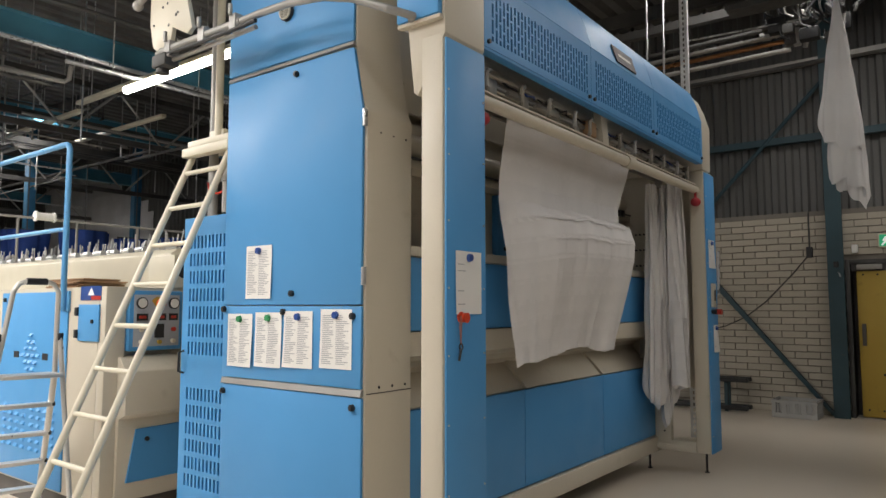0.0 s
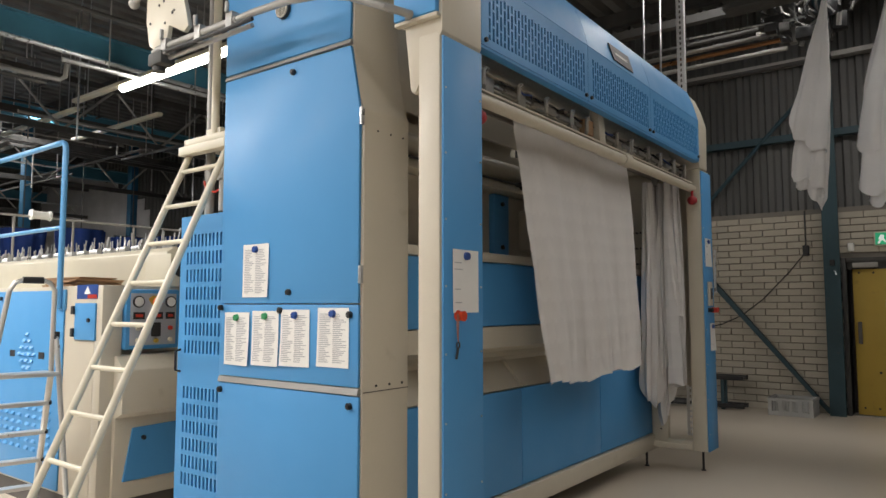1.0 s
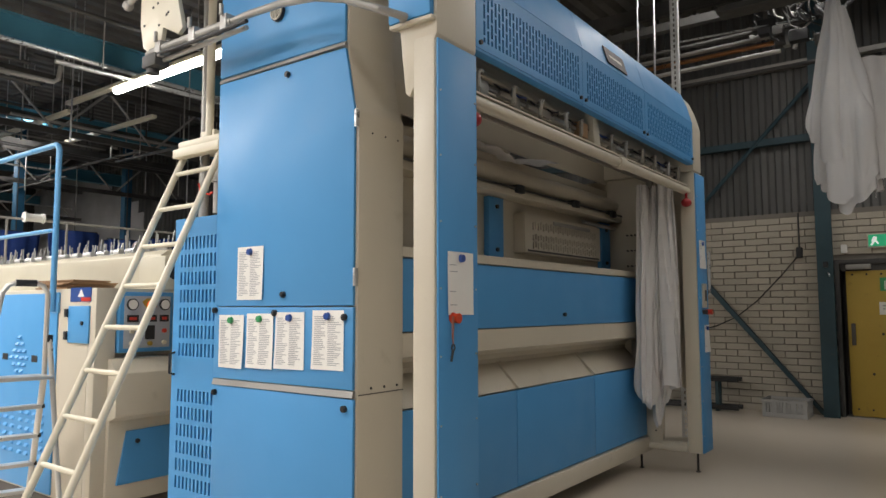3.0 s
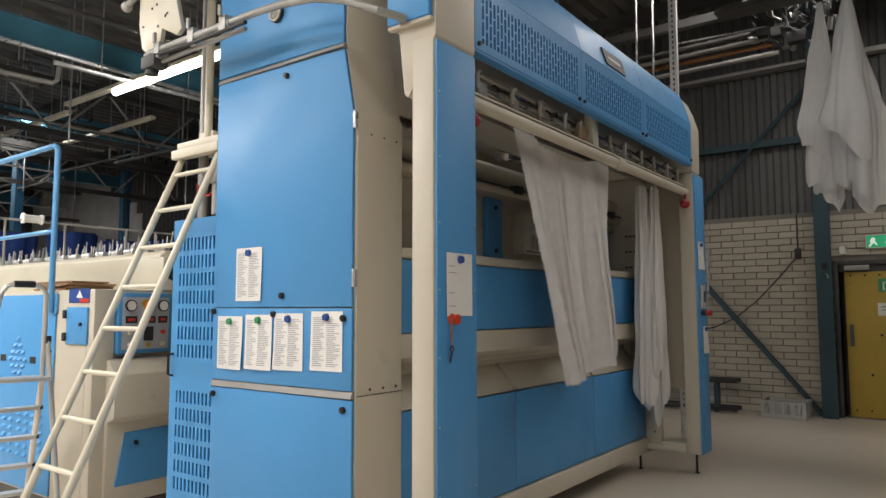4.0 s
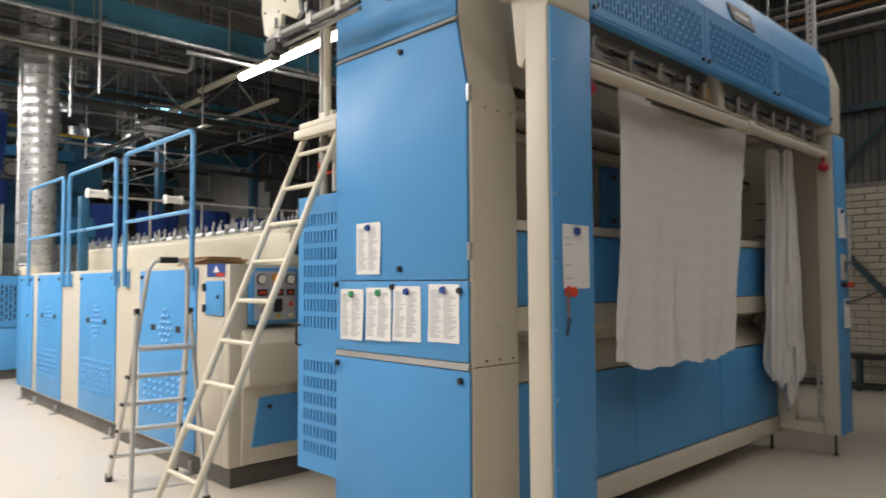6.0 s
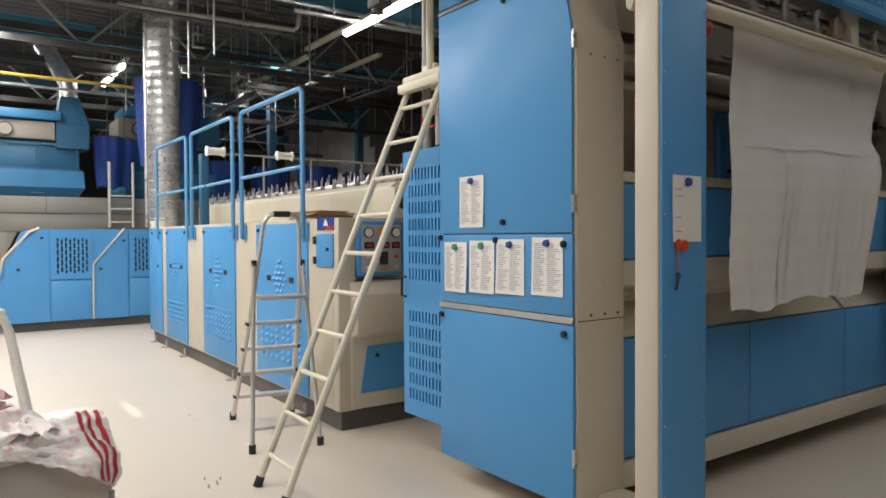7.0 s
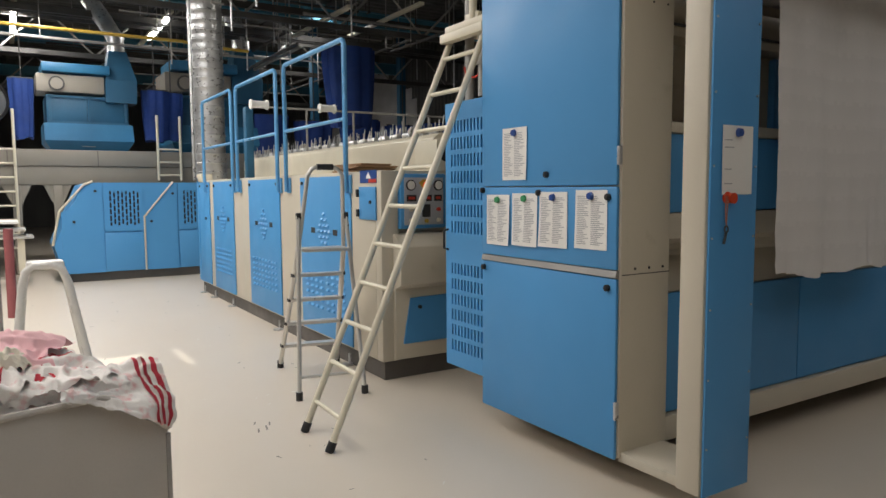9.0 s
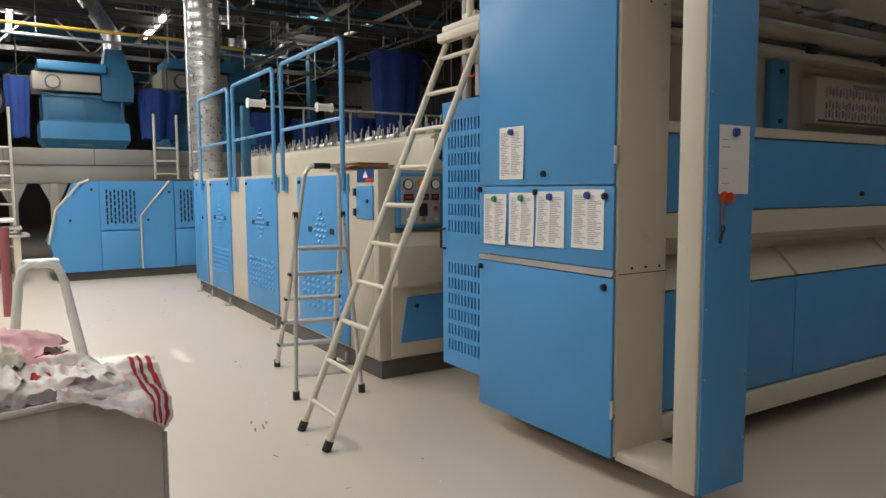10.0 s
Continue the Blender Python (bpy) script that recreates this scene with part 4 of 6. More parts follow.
# ---- step ladder ----
def build_step_ladder():
    s = thing("step_ladder", (2.0, 5.1, 0), "open aluminium step ladder with a hoop handle", "ladder")
    A, D = Vector((1.9, 5.64, 0.03)), Vector((2.36, 5.52, 0.03))
    pa, pd = Vector((1.82, 4.93, 1.06)), Vector((2.16, 4.88, 1.06))
    ta, td = Vector((1.87, 4.84, 1.6)), Vector((2.13, 4.81, 1.6))
    for a, p in ((A, pa), (D, pd)):
        st = part("stile", tube(B(), [a, p], 0.02, 10), ALU, s)
        part("rubber_foot", rod(B(), a - Vector((0, 0, 0.03)), a + Vector((0, 0, 0.03)), 0.027, 12), BLACK, st)
    part("hoop_handle", tube(B(), [pa, ta, ta + Vector((0.03, -0.004, 0.05)), ta + Vector((0.07, -0.008, 0.065)), td + Vector((-0.07, 0.006, 0.065)), td + Vector((-0.03, 0.004, 0.05)), td, pd], 0.016, 10), ALU, s)
    mid = (ta + td) / 2 + Vector((0, 0, 0.066))
    part("hoop_grip", rod(B(), mid - Vector((0.06, -0.006, 0)), mid + Vector((0.06, -0.006, 0)), 0.022, 12), BLACK, s)
    for k in range(4):
        f = 0.18 + 0.205 * k
        a, d = A.lerp(pa, f), D.lerp(pd, f)
        bm = prism(B(), [(-0.045, -0.012), (0.045, -0.012), (0.045, 0.012), (-0.045, 0.012)], "x", 0.0, (d - a).length)
        bmesh.ops.transform(bm, matrix=Matrix.Translation(a) @ Matrix.Rotation(math.atan2(d.y - a.y, d.x - a.x), 4, "Z"), verts=bm.verts)
        t = part("tread", bm, ALU, s)
        for q in (a, d):
            bm = box(B(), q.x - 0.022, q.x + 0.022, q.y - 0.025, q.y + 0.025, q.z - 0.014, q.z + 0.014, 0.004)
            part("tread_end", bm, BLACK, t)
    part("platform", prism(B(), [(pa.x, pa.y + 0.08), (pd.x, pd.y + 0.08), (pd.x, pd.y - 0.14), (pa.x, pa.y - 0.12)], "z", 1.045, 1.07, 0.005), ALU, s)
    Bf, Cf = Vector((1.705, 4.665, 0.03)), Vector((2.176, 4.575, 0.03))
    for a, p in ((Bf, Vector((1.815, 4.9, 1.32))), (Cf, Vector((2.165, 4.84, 1.32)))):
        st = part("rear_leg", tube(B(), [a, p], 0.016, 10), ALU, s)
        part("rubber_foot", rod(B(), a - Vector((0, 0, 0.03)), a + Vector((0, 0, 0.03)), 0.025, 12), BLACK, st)
        part("hinge_bracket", box(B(), p.x - 0.016, p.x + 0.016, p.y - 0.02, p.y + 0.02, p.z - 0.04, p.z + 0.01, 0.005), BLACK, st)
    part("cross_brace", rod(B(), Bf.lerp(Vector((1.815, 4.9, 1.32)), 0.1), Cf.lerp(Vector((2.165, 4.84, 1.32)), 0.1), 0.012, 8), ALU, s)


build_step_ladder()


# ---- laundry cart with towels ----
TOWEL_A = material("white_terry_towel", (0.88, 0.84, 0.8), 0.95, grain=0.06, scale=14, bump=0.1, fine=260, spots=1.3, spot_colour=(0.74, 0.3, 0.31))
TOWEL_B = material("pink_towel", (0.8, 0.48, 0.5), 0.95, grain=0.08, scale=14, bump=0.12, fine=260)
TOWEL_C = material("yellowish_towel", (0.8, 0.74, 0.62), 0.95, grain=0.08, scale=14, bump=0.12, fine=260)
TOWEL_D = material("red_towel_border", (0.5, 0.04, 0.06), 0.95, grain=0.1, scale=14, bump=0.12, fine=260)


def crumpled(bm, centre, sx, sy, sz, seed, turn=0.0, n=60, band=None):
    """A crumpled cloth heap: a folded, uneven sheet. band: keep only faces of an inset strip, a little proud."""
    c, s = math.cos(turn), math.sin(turn)
    g = []
    for j in range(n + 1):
        row = []
        for i in range(n + 1):
            u, v = 2 * i / n - 1, 2 * j / n - 1
            q = Vector((u * 1.7 + seed * 3.1, v * 1.7 - seed * 1.3, seed))
            r = max(0.0, 1 - 0.55 * (u * u + v * v))
            h = sz * (r + 0.7 * (0.5 - math.sqrt(0.01 + noise.noise(q * 1.1) ** 2)) + 0.55 * (0.4 - math.sqrt(0.008 + noise.noise(q * 1.9 + Vector((2, 9, 4))) ** 2)) + 0.2 * (0.35 - math.sqrt(0.01 + noise.noise(q * 3.6 + Vector((7, 2, 4))) ** 2)))
            w = 1 + 0.18 * noise.noise(q * 1.2 + Vector((5, 1, 2)))
            x, y = u * sx * w, v * sy * (1 + 0.18 * noise.noise(q * 1.2 + Vector((1, 7, 3))))
            lift = 0.0 if band is None else 0.004
            p = CART_M.inverted() @ Vector((centre[0] + c * x - s * y, centre[1] + s * x + c * y, centre[2] + h + lift))
            p.x, p.y = min(p.x, -0.035), min(max(p.y, 0.035), 0.67)
            row.append(bm.verts.new(CART_M @ p))
        g.append(row)
    for j in range(n):
        for i in range(n):
            v = 2 * (j + 0.5) / n - 1
            if band is None or any(a < v < b for a, b in band):
                bm.faces.new((g[j][i], g[j][i + 1], g[j + 1][i + 1], g[j + 1][i]))
    for v in [v for v in bm.verts if not v.link_faces]:
        bm.verts.remove(v)
    return bm


CART_TURN = math.atan2(2.636 - 2.466, 0.461 + 0.039)
CART_M = Matrix.Translation((0.461, 2.636, 0)) @ Matrix.Rotation(CART_TURN, 4, "Z")


def cart_at(u, v, z):
    return CART_M @ Vector((u, v, z))


def build_cart():
    k = thing("laundry_cart", cart_at(-0.5, 0.35, 0), "grey plastic laundry cart heaped with used towels", "cart")

    def put(name, bm, mat, parent=k, label=""):
        bmesh.ops.transform(bm, matrix=CART_M, verts=bm.verts)
        return part(name, bm, mat, parent, label)
    prof = [(-1.1, 0.16), (-1.1, 0.82), (-0.22, 0.8), (0.0, 0.635), (0.0, 0.16)]
    put("side_wall", prism(B(), prof, "y", 0.0, 0.025, 0.006), CART)
    put("side_wall", prism(B(), prof, "y", 0.68, 0.705, 0.006), CART)
    put("front_wall", box(B(), -0.025, -0.001, 0.025, 0.68, 0.16, 0.63, 0.004), CART)
    put("back_wall", box(B(), -1.1, -1.075, 0.025, 0.68, 0.16, 0.82, 0.004), CART)
    put("bottom", box(B(), -1.1, 0.0, 0.0, 0.705, 0.13, 0.16, 0.006), CART)
    put("rim", tube(B(), [(-1.1, -0.004, 0.825), (-0.24, -0.004, 0.806), (-0.2, -0.004, 0.79), (0.0, -0.004, 0.64)], 0.012, 8), CART)
    put("corner_strip", box(B(), -0.012, 0.006, -0.006, 0.02, 0.14, 0.62, 0.004), GREY_METAL)
    for u, v in ((-1.0, 0.08), (-0.1, 0.08), (-1.0, 0.62), (-0.1, 0.62)):
        w = put("castor", rod(B(), (u, v - 0.02, 0.06), (u, v + 0.02, 0.06), 0.06, 18), BLACK)
        put("castor_fork", box(B(), u - 0.02, u + 0.02, v - 0.035, v + 0.035, 0.06, 0.135, 0.004), ZINC, w)


build_cart()


def towel(label, mat, centre, sx, sy, sz, seed, turn, stripe=None):
    p = cart_at(*centre)
    t = thing("towel", p, label, "towel", "towels in the cart")
    part("cloth", crumpled(B(), p, sx, sy, sz, seed, CART_TURN + turn), mat, t, smooth=170)
    if stripe:
        part("border_stripes", crumpled(B(), p, sx, sy, sz, seed, CART_TURN + turn, band=stripe), TOWEL_D, t, "red woven stripes", smooth=170)


rnd = random.Random(31)
for k in range(17):
    u, v = ((-0.82, 0.14), (-0.62, 0.13), (-0.44, 0.13), (-0.28, 0.15), (-0.75, 0.32), (-0.55, 0.3), (-0.38, 0.3), (-0.2, 0.3), (-0.7, 0.52), (-0.48, 0.5), (-0.42, 0.46), (-0.6, 0.4), (-0.47, 0.24), (-0.3, 0.22), (-0.36, 0.4), (-0.26, 0.45), (-0.55, 0.2))[k]
    z = (0.76, 0.77, 0.775, 0.76, 0.78, 0.80, 0.80, 0.74, 0.79, 0.81, 0.88, 0.87, 0.86, 0.8, 0.83, 0.78, 0.83)[k]
    kind_ = (0, 0, 0, 0, 0, 0, 0, 0, 0, 0, 1, 1, 2, 0, 0, 0, 0)[k]
    lab = ("crumpled white towel with red stripes in the heap", "pink crumpled towel on top of the heap", "yellowish crumpled towel in the heap")[kind_]
    o = rnd.uniform(-0.6, 0.3)
    bands = ([(o, o + 0.1), (o + 0.2, o + 0.3)], [(o, o + 0.3)], [(o, o + 0.08), (o + 0.16, o + 0.24), (o + 0.32, o + 0.4)])[k % 3]
    towel(lab, (TOWEL_A, TOWEL_B, TOWEL_C)[kind_], (u, v, z), (0.11 if k == 12 else rnd.uniform(0.18, 0.24)), (0.09 if k == 12 else rnd.uniform(0.16, 0.22)), rnd.uniform(0.06, 0.09), 1.37 * k + 1, rnd.uniform(-1.4, 1.4), (bands + [(o + 0.75, o + 0.9)]) if kind_ == 0 else None)


def build_hanging_towel():
    """The towel that hangs over the cart's low front corner."""
    t = thing("towel", cart_at(-0.1, 0.0, 0.66), "white towel with three red stripes draped over the cart's edge", "towel", "towels in the cart")

    def cloth(bm, bands=None):
        n, m = 50, 40
        g = []
        for j in range(m + 1):
            v = j / m
            row = []
            for i in range(n + 1):
                u = i / n
                q = Vector((u * 4, v * 4, 3.3))
                along = -0.385 + 0.4 * u + 0.025 * noise.noise(q) + 0.03 * (1 - v)
                top = 0.875 + 0.03 * noise.noise(q * 0.6)
                foot = 0.835 - 0.2 * u ** 1.2
                out = 0.2 * (1 - v) ** 1.5 - 0.05 + 0.03 * noise.noise(q * 1.2) * (1 - 0.6 * v) - 0.025 * math.sin(9 * u + 2 * v) * v
                drop = top + (foot - top) * v + 0.012 * (0.3 - abs(noise.noise(q * 2.4))) + (0.02 * noise.noise(q * 1.7 + Vector((3, 3, 3))) + 0.014 * noise.noise(q * 4)) * (1 - 0.5 * v)
                p = cart_at(along, out - 0.004 * (bands is not None), drop + 0.002 * (bands is not None))
                row.append(bm.verts.new(p))
            g.append(row)
        for j in range(m):
            for i in range(n):
                if bands is None or any(a <= (i + 0.5) / n < b for a, b in bands):
                    bm.faces.new((g[j][i], g[j][i + 1], g[j + 1][i + 1], g[j + 1][i]))
        for v in [v for v in bm.verts if not v.link_faces]:
            bm.verts.remove(v)
        return bm
    part("cloth", cloth(B()), TOWEL_A, t, smooth=60)
    part("border_stripes", cloth(B(), [(0.77, 0.81), (0.845, 0.885), (0.92, 0.96)]), TOWEL_D, t, "three red woven stripes", smooth=60)


build_hanging_towel()

# ---- hoop stool behind the cart, sunlight in its white; post with a red roll ----
# White stands in for the sun's glare on bare aluminium.
SUNLIT_STOOL = material("sunlit_aluminium", (0.84, 0.83, 0.8), 0.3, grain=0.03)
s = thing("hoop_stool", (0.16, 4.6, 0), "metal hoop stool on splayed legs, sunlight put into its white", "stool")
part("hoop", tube(B(), [(-0.06, 4.5, 0.0), (0.05, 4.5, 0.98), (0.07, 4.5, 1.05), (0.11, 4.5, 1.085), (0.2, 4.5, 1.085), (0.25, 4.5, 1.06), (0.28, 4.5, 0.98), (0.46, 4.5, 0.0)], 0.022, 12), SUNLIT_STOOL, s)
part("hoop", tube(B(), [(-0.04, 4.75, 0.0), (0.06, 4.62, 0.98), (0.08, 4.6, 1.05), (0.12, 4.6, 1.085), (0.2, 4.6, 1.085), (0.25, 4.6, 1.06), (0.28, 4.62, 0.98), (0.44, 4.75, 0.0)], 0.022, 12), SUNLIT_STOOL, s)
part("seat", box(B(), 0.075, 0.265, 4.49, 4.61, 1.06, 1.108, 0.015), SUNLIT_STOOL, s, "seat plate with sunlight put into its white")
part("cross_bar", rod(B(), (-0.02, 4.5, 0.35), (0.4, 4.5, 0.35), 0.012, 8), ALU, s)
p = thing("steel_post", (-0.08, 5.6, 0), "grey steel post with a red roll", "post")
part("post", box(B(), -0.16, -0.06, 5.6, 5.7, 0, 4.2, 0.008), GREY_METAL, p)
part("red_roll", rod(B(), (0.0, 5.56, 0.64), (0.0, 5.56, 1.25), 0.03, 14), ROLL_RED, p, "faded red roll")
bm = B()
bmesh.ops.create_uvsphere(bm, u_segments=28, v_segments=14, radius=0.13, matrix=Matrix.Translation((-0.09, 5.58, 2.1)) @ Matrix.Diagonal((1, 0.25, 1, 1)))
part("mirror_dish", bm, ZINC, p, "round convex mirror")
part("mirror_rim", tube(B(), [(-0.09 + 0.133 * math.cos(k * 0.2618), 5.58, 2.1 + 0.133 * math.sin(k * 0.2618)) for k in range(25)], 0.012, 8), BLACK, p)
part("foot_plate", box(B(), -0.22, 0.0, 5.52, 5.78, 0.0, 0.012), GREY_METAL, p)
# ---- rear machines ----
RY = 12.8


def build_rear():
    r = thing("stacker", (1.8, 13.3, 0), "blue laundry machine with slotted vents at the hall's end", "laundry machine")
    part("plinth", box(B(), 0.85, 6.0, RY + 0.1, RY + 1.4, 0.0, 0.15), PLINTH, r)
    part("body", prism(B(), [(0.62, 0.62), (0.75, 0.15), (6, 0.15), (6, 1.64), (1.2, 1.64), (1.06, 1.6)], "y", RY + 0.02, RY + 1.4), BLUE, r)
    part("end_panel", prism(B(), [(0.74, 0.15), (1.35, 0.15), (1.35, 1.63), (1.2, 1.63), (0.84, 1.2), (0.74, 1.16)], "y", RY, RY + 0.02), BLUE, r)
    part("end_trim", tube(B(), [(0.6, RY, 0.62), (0.72, RY, 1.18), (1.08, RY, 1.6), (1.22, RY, 1.66)], 0.02, 8), CREAM, r, "bright edge strip")
    for a, b in ((1.37, 1.975), (2.55, 3.15)):
        fr = B()
        for q in ((a, b, 1.5, 1.63), (a, b, 0.83, 0.92), (a, a + 0.06, 0.92, 1.5), (b - 0.06, b, 0.92, 1.5)):
            fast_box(fr, q[0], q[1], RY - 0.01, RY + 0.01, q[2], q[3])
        slotted_x(fr, RY - 0.01, 0.02, a + 0.06, b - 0.06, 0.92, 1.5, 0.06, 0.032, [(0.89, 0.98), (1.0, 1.09), (1.11, 1.2), (1.22, 1.31), (1.33, 1.42), (1.44, 1.53)], 0.055)
        v = part("vent_door", fr, BLUE, r, "blue door with staggered slots", smooth=0)
        # Black sheet over the blue body gives the slots their shade.
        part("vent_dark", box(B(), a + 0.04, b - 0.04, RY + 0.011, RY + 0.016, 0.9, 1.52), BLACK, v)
        part("lower_door", box(B(), a, b, RY - 0.006, RY + 0.02, 0.16, 0.8, 0.006), BLUE, r)
    part("second_end", prism(B(), [(2.0, 0.15), (2.53, 0.15), (2.53, 1.63), (2.48, 1.63), (2.0, 1.06)], "y", RY - 0.012, RY + 0.02), BLUE, r)
    part("second_trim", tube(B(), [(1.99, RY - 0.02, 0.15), (1.99, RY - 0.02, 1.06), (2.47, RY - 0.02, 1.65)], 0.016, 8), BEIGE, r)
    bm = B()
    for x, z in ((0.92, 1.0), (1.25, 1.5), (2.1, 0.98), (2.46, 1.45)):
        rod(bm, (x, RY, z), (x, RY - 0.03, z), 0.022, 12)
    part("latches", bm, BLACK, r, kind="stuff")


build_rear()


LADDER_X = 2.55


def build_gantry():
    g = thing("sorting_platform", (0.5, 15.0, 0), "grey raised conveyor platform on posts", "platform")
    y = 14.6
    part("fascia", box(B(), -6, 5.2, y, y + 0.1, 1.96, 2.26, 0.01), DULL_GREY, g)
    part("lower_fascia", box(B(), -6, 5.2, y + 0.03, y + 0.1, 1.62, 1.955, 0.01), DULL_GREY, g)
    part("deck", box(B(), -6, 5.2, y + 0.1, y + 3.5, 2.1, 2.2), GREY_METAL, g)
    bm = B()
    for x in (-4.5, -3.0, -1.5, 0.05, 1.5, 3.0):
        fast_box(bm, x, x + 0.012, y - 0.004, y, 1.96, 2.26)
    part("fascia_joint", bm, PLINTH, g, kind="stuff")
    for x in (-4.0, -1.6, -0.35, 0.1, 0.75, 2.9):
        p = part("leg", box(B(), x, x + 0.14, y + 0.02, y + 0.16, 0.0, 1.615, 0.008), DULL_GREY, g)
        part("gusset", prism(B(), [(x - 0.16, 1.615), (x, 1.25), (x + 0.14, 1.25), (x + 0.3, 1.615)], "y", y + 0.05, y + 0.1), DULL_GREY, p)
    for x0 in (-0.25, LADDER_X):
        for x in (x0, x0 + 0.42):
            part("ladder_stile", rod(B(), (x, y - 0.12, 0.3 if x0 < 0 else 1.7), (x, y - 0.12, 2.95), 0.025, 10), CREAM, g)
        for k in range(4 if x0 > 0 else 8):
            z = (1.8 if x0 > 0 else 0.5) + k * 0.25
            if z < 2.5:
                part("ladder_rung", rod(B(), (x0, y - 0.12, z), (x0 + 0.42, y - 0.12, z), 0.018, 8), CREAM, g)
    for k in range(3):
        part("side_table", box(B(), -1.4, 0.35 - 0.1 * k, 12.9, 13.6, 0.75 + 0.12 * k, 0.79 + 0.12 * k, 0.006), PAPER if k == 2 else ALU, g)
    part("table_leg", box(B(), 0.12, 0.22, 12.95, 13.05, 0.0, 0.75), CREAM, g)
    part("table_leg", box(B(), -1.3, -1.2, 12.95, 13.05, 0.0, 0.75), CREAM, g)


build_gantry()


def build_hopper(x, y, s, label):
    h = thing("hopper", (x, y, 2.2), label, "hopper", "hoppers on the platform")

    def P(u, v, w):
        return (x + u * s, y + v * s, 2.2 + w * s)
    bm = B()
    lo = [bm.verts.new(P(*c)) for c in ((0.12, 0.2, 0.06), (1.5, 0.2, 0.06), (1.5, 1.2, 0.06), (0.12, 1.2, 0.06))]
    mi = [bm.verts.new(P(*c)) for c in ((0.0, 0.0, 0.26), (1.62, 0.0, 0.26), (1.62, 1.4, 0.26), (0.0, 1.4, 0.26))]
    hi = [bm.verts.new(P(*c)) for c in ((0.0, 0.02, 0.6), (1.6, 0.02, 0.6), (1.6, 1.4, 0.6), (0.0, 1.4, 0.6))]
    bm.faces.new(lo), bm.faces.new(hi)
    for a, b in ((lo, mi), (mi, hi)):
        for k in range(4):
            bm.faces.new((a[k], a[(k + 1) % 4], b[(k + 1) % 4], b[k]))
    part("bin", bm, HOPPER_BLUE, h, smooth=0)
    bm = box(B(), *sum(([P(0.06, 0.1, 0.6)[k], P(1.54, 1.3, 1.16)[k]] for k in range(3)), []), 0.01)
    for u in (0.1, 0.78, 1.46):
        q0, q1 = P(u, 0.06, 0.62), P(u + 0.05, 0.1, 1.16)
        box(bm, q0[0], q1[0], q0[1], q1[1], q0[2], q1[2])
    for w in (0.6, 1.1):
        q0, q1 = P(0.06, 0.06, w), P(1.54, 0.1, w + 0.05)
        box(bm, q0[0], q1[0], q0[1], q1[1], q0[2], q1[2])
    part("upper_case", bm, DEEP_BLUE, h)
    q0, q1 = P(-0.1, 0.0, 1.2), P(1.1, 0.9, 1.55)
    mo = part("motor_case", box(B(), q0[0], q1[0], q0[1], q1[1], q0[2], q1[2], 0.02), DULL_GREY, h)
    part("port_ring", rod(B(), P(0.25, 0.0, 1.36), P(0.25, -0.05, 1.36), 0.14 * s, 24), DARK, mo)
    part("port", rod(B(), P(0.25, -0.05, 1.36), P(0.25, -0.06, 1.36), 0.11 * s, 24), DULL_GREY, mo)
    q0, q1 = P(0.0, -0.1, 1.58), P(1.2, 0.9, 1.76)
    part("top_tray", box(B(), q0[0], q1[0], q0[1], q1[1], q0[2], q1[2], 0.02), HOPPER_BLUE, h)
    bm = B()
    a = [bm.verts.new(P(*c)) for c in ((1.12, 0.0, 1.05), (1.7, 0.0, 1.05), (1.7, 0.6, 1.05), (1.12, 0.6, 1.05))]
    b = [bm.verts.new(P(*c)) for c in ((1.12, 0.0, 1.5), (1.72, 0.0, 1.5), (1.72, 0.6, 1.5), (1.12, 0.6, 1.5))]
    c = [bm.verts.new(P(*q)) for q in ((1.22, 0.1, 2.1), (1.55, 0.1, 2.1), (1.55, 0.5, 2.1), (1.22, 0.5, 2.1))]
    for u, v in ((a, b), (b, c)):
        for k in range(4):
            bm.faces.new((u[k], u[(k + 1) % 4], v[(k + 1) % 4], v[k]))
    bm.faces.new(a), bm.faces.new(c)
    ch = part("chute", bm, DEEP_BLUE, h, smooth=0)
    part("pipe", tube(B(), [P(1.38, 0.3, 2.1), P(1.38, 0.3, 2.4), P(1.2, 0.4, 2.75), P(0.95, 0.6, 3.2)], 0.17 * s, 16), ZINC, ch, "bright galvanised pipe")
    part("name_strip", box(B(), x + 0.66 * s, x + 0.9 * s, y + 0.1 * s, y + 0.13 * s, 2.2 + 0.15 * s, 2.2 + 0.2 * s), GREY_METAL, h)


build_hopper(0.66, 14.8, 0.94, "blue steel hopper with a galvanised pipe")
build_hopper(3.05, 15.6, 1.15, "second blue steel hopper behind the duct")


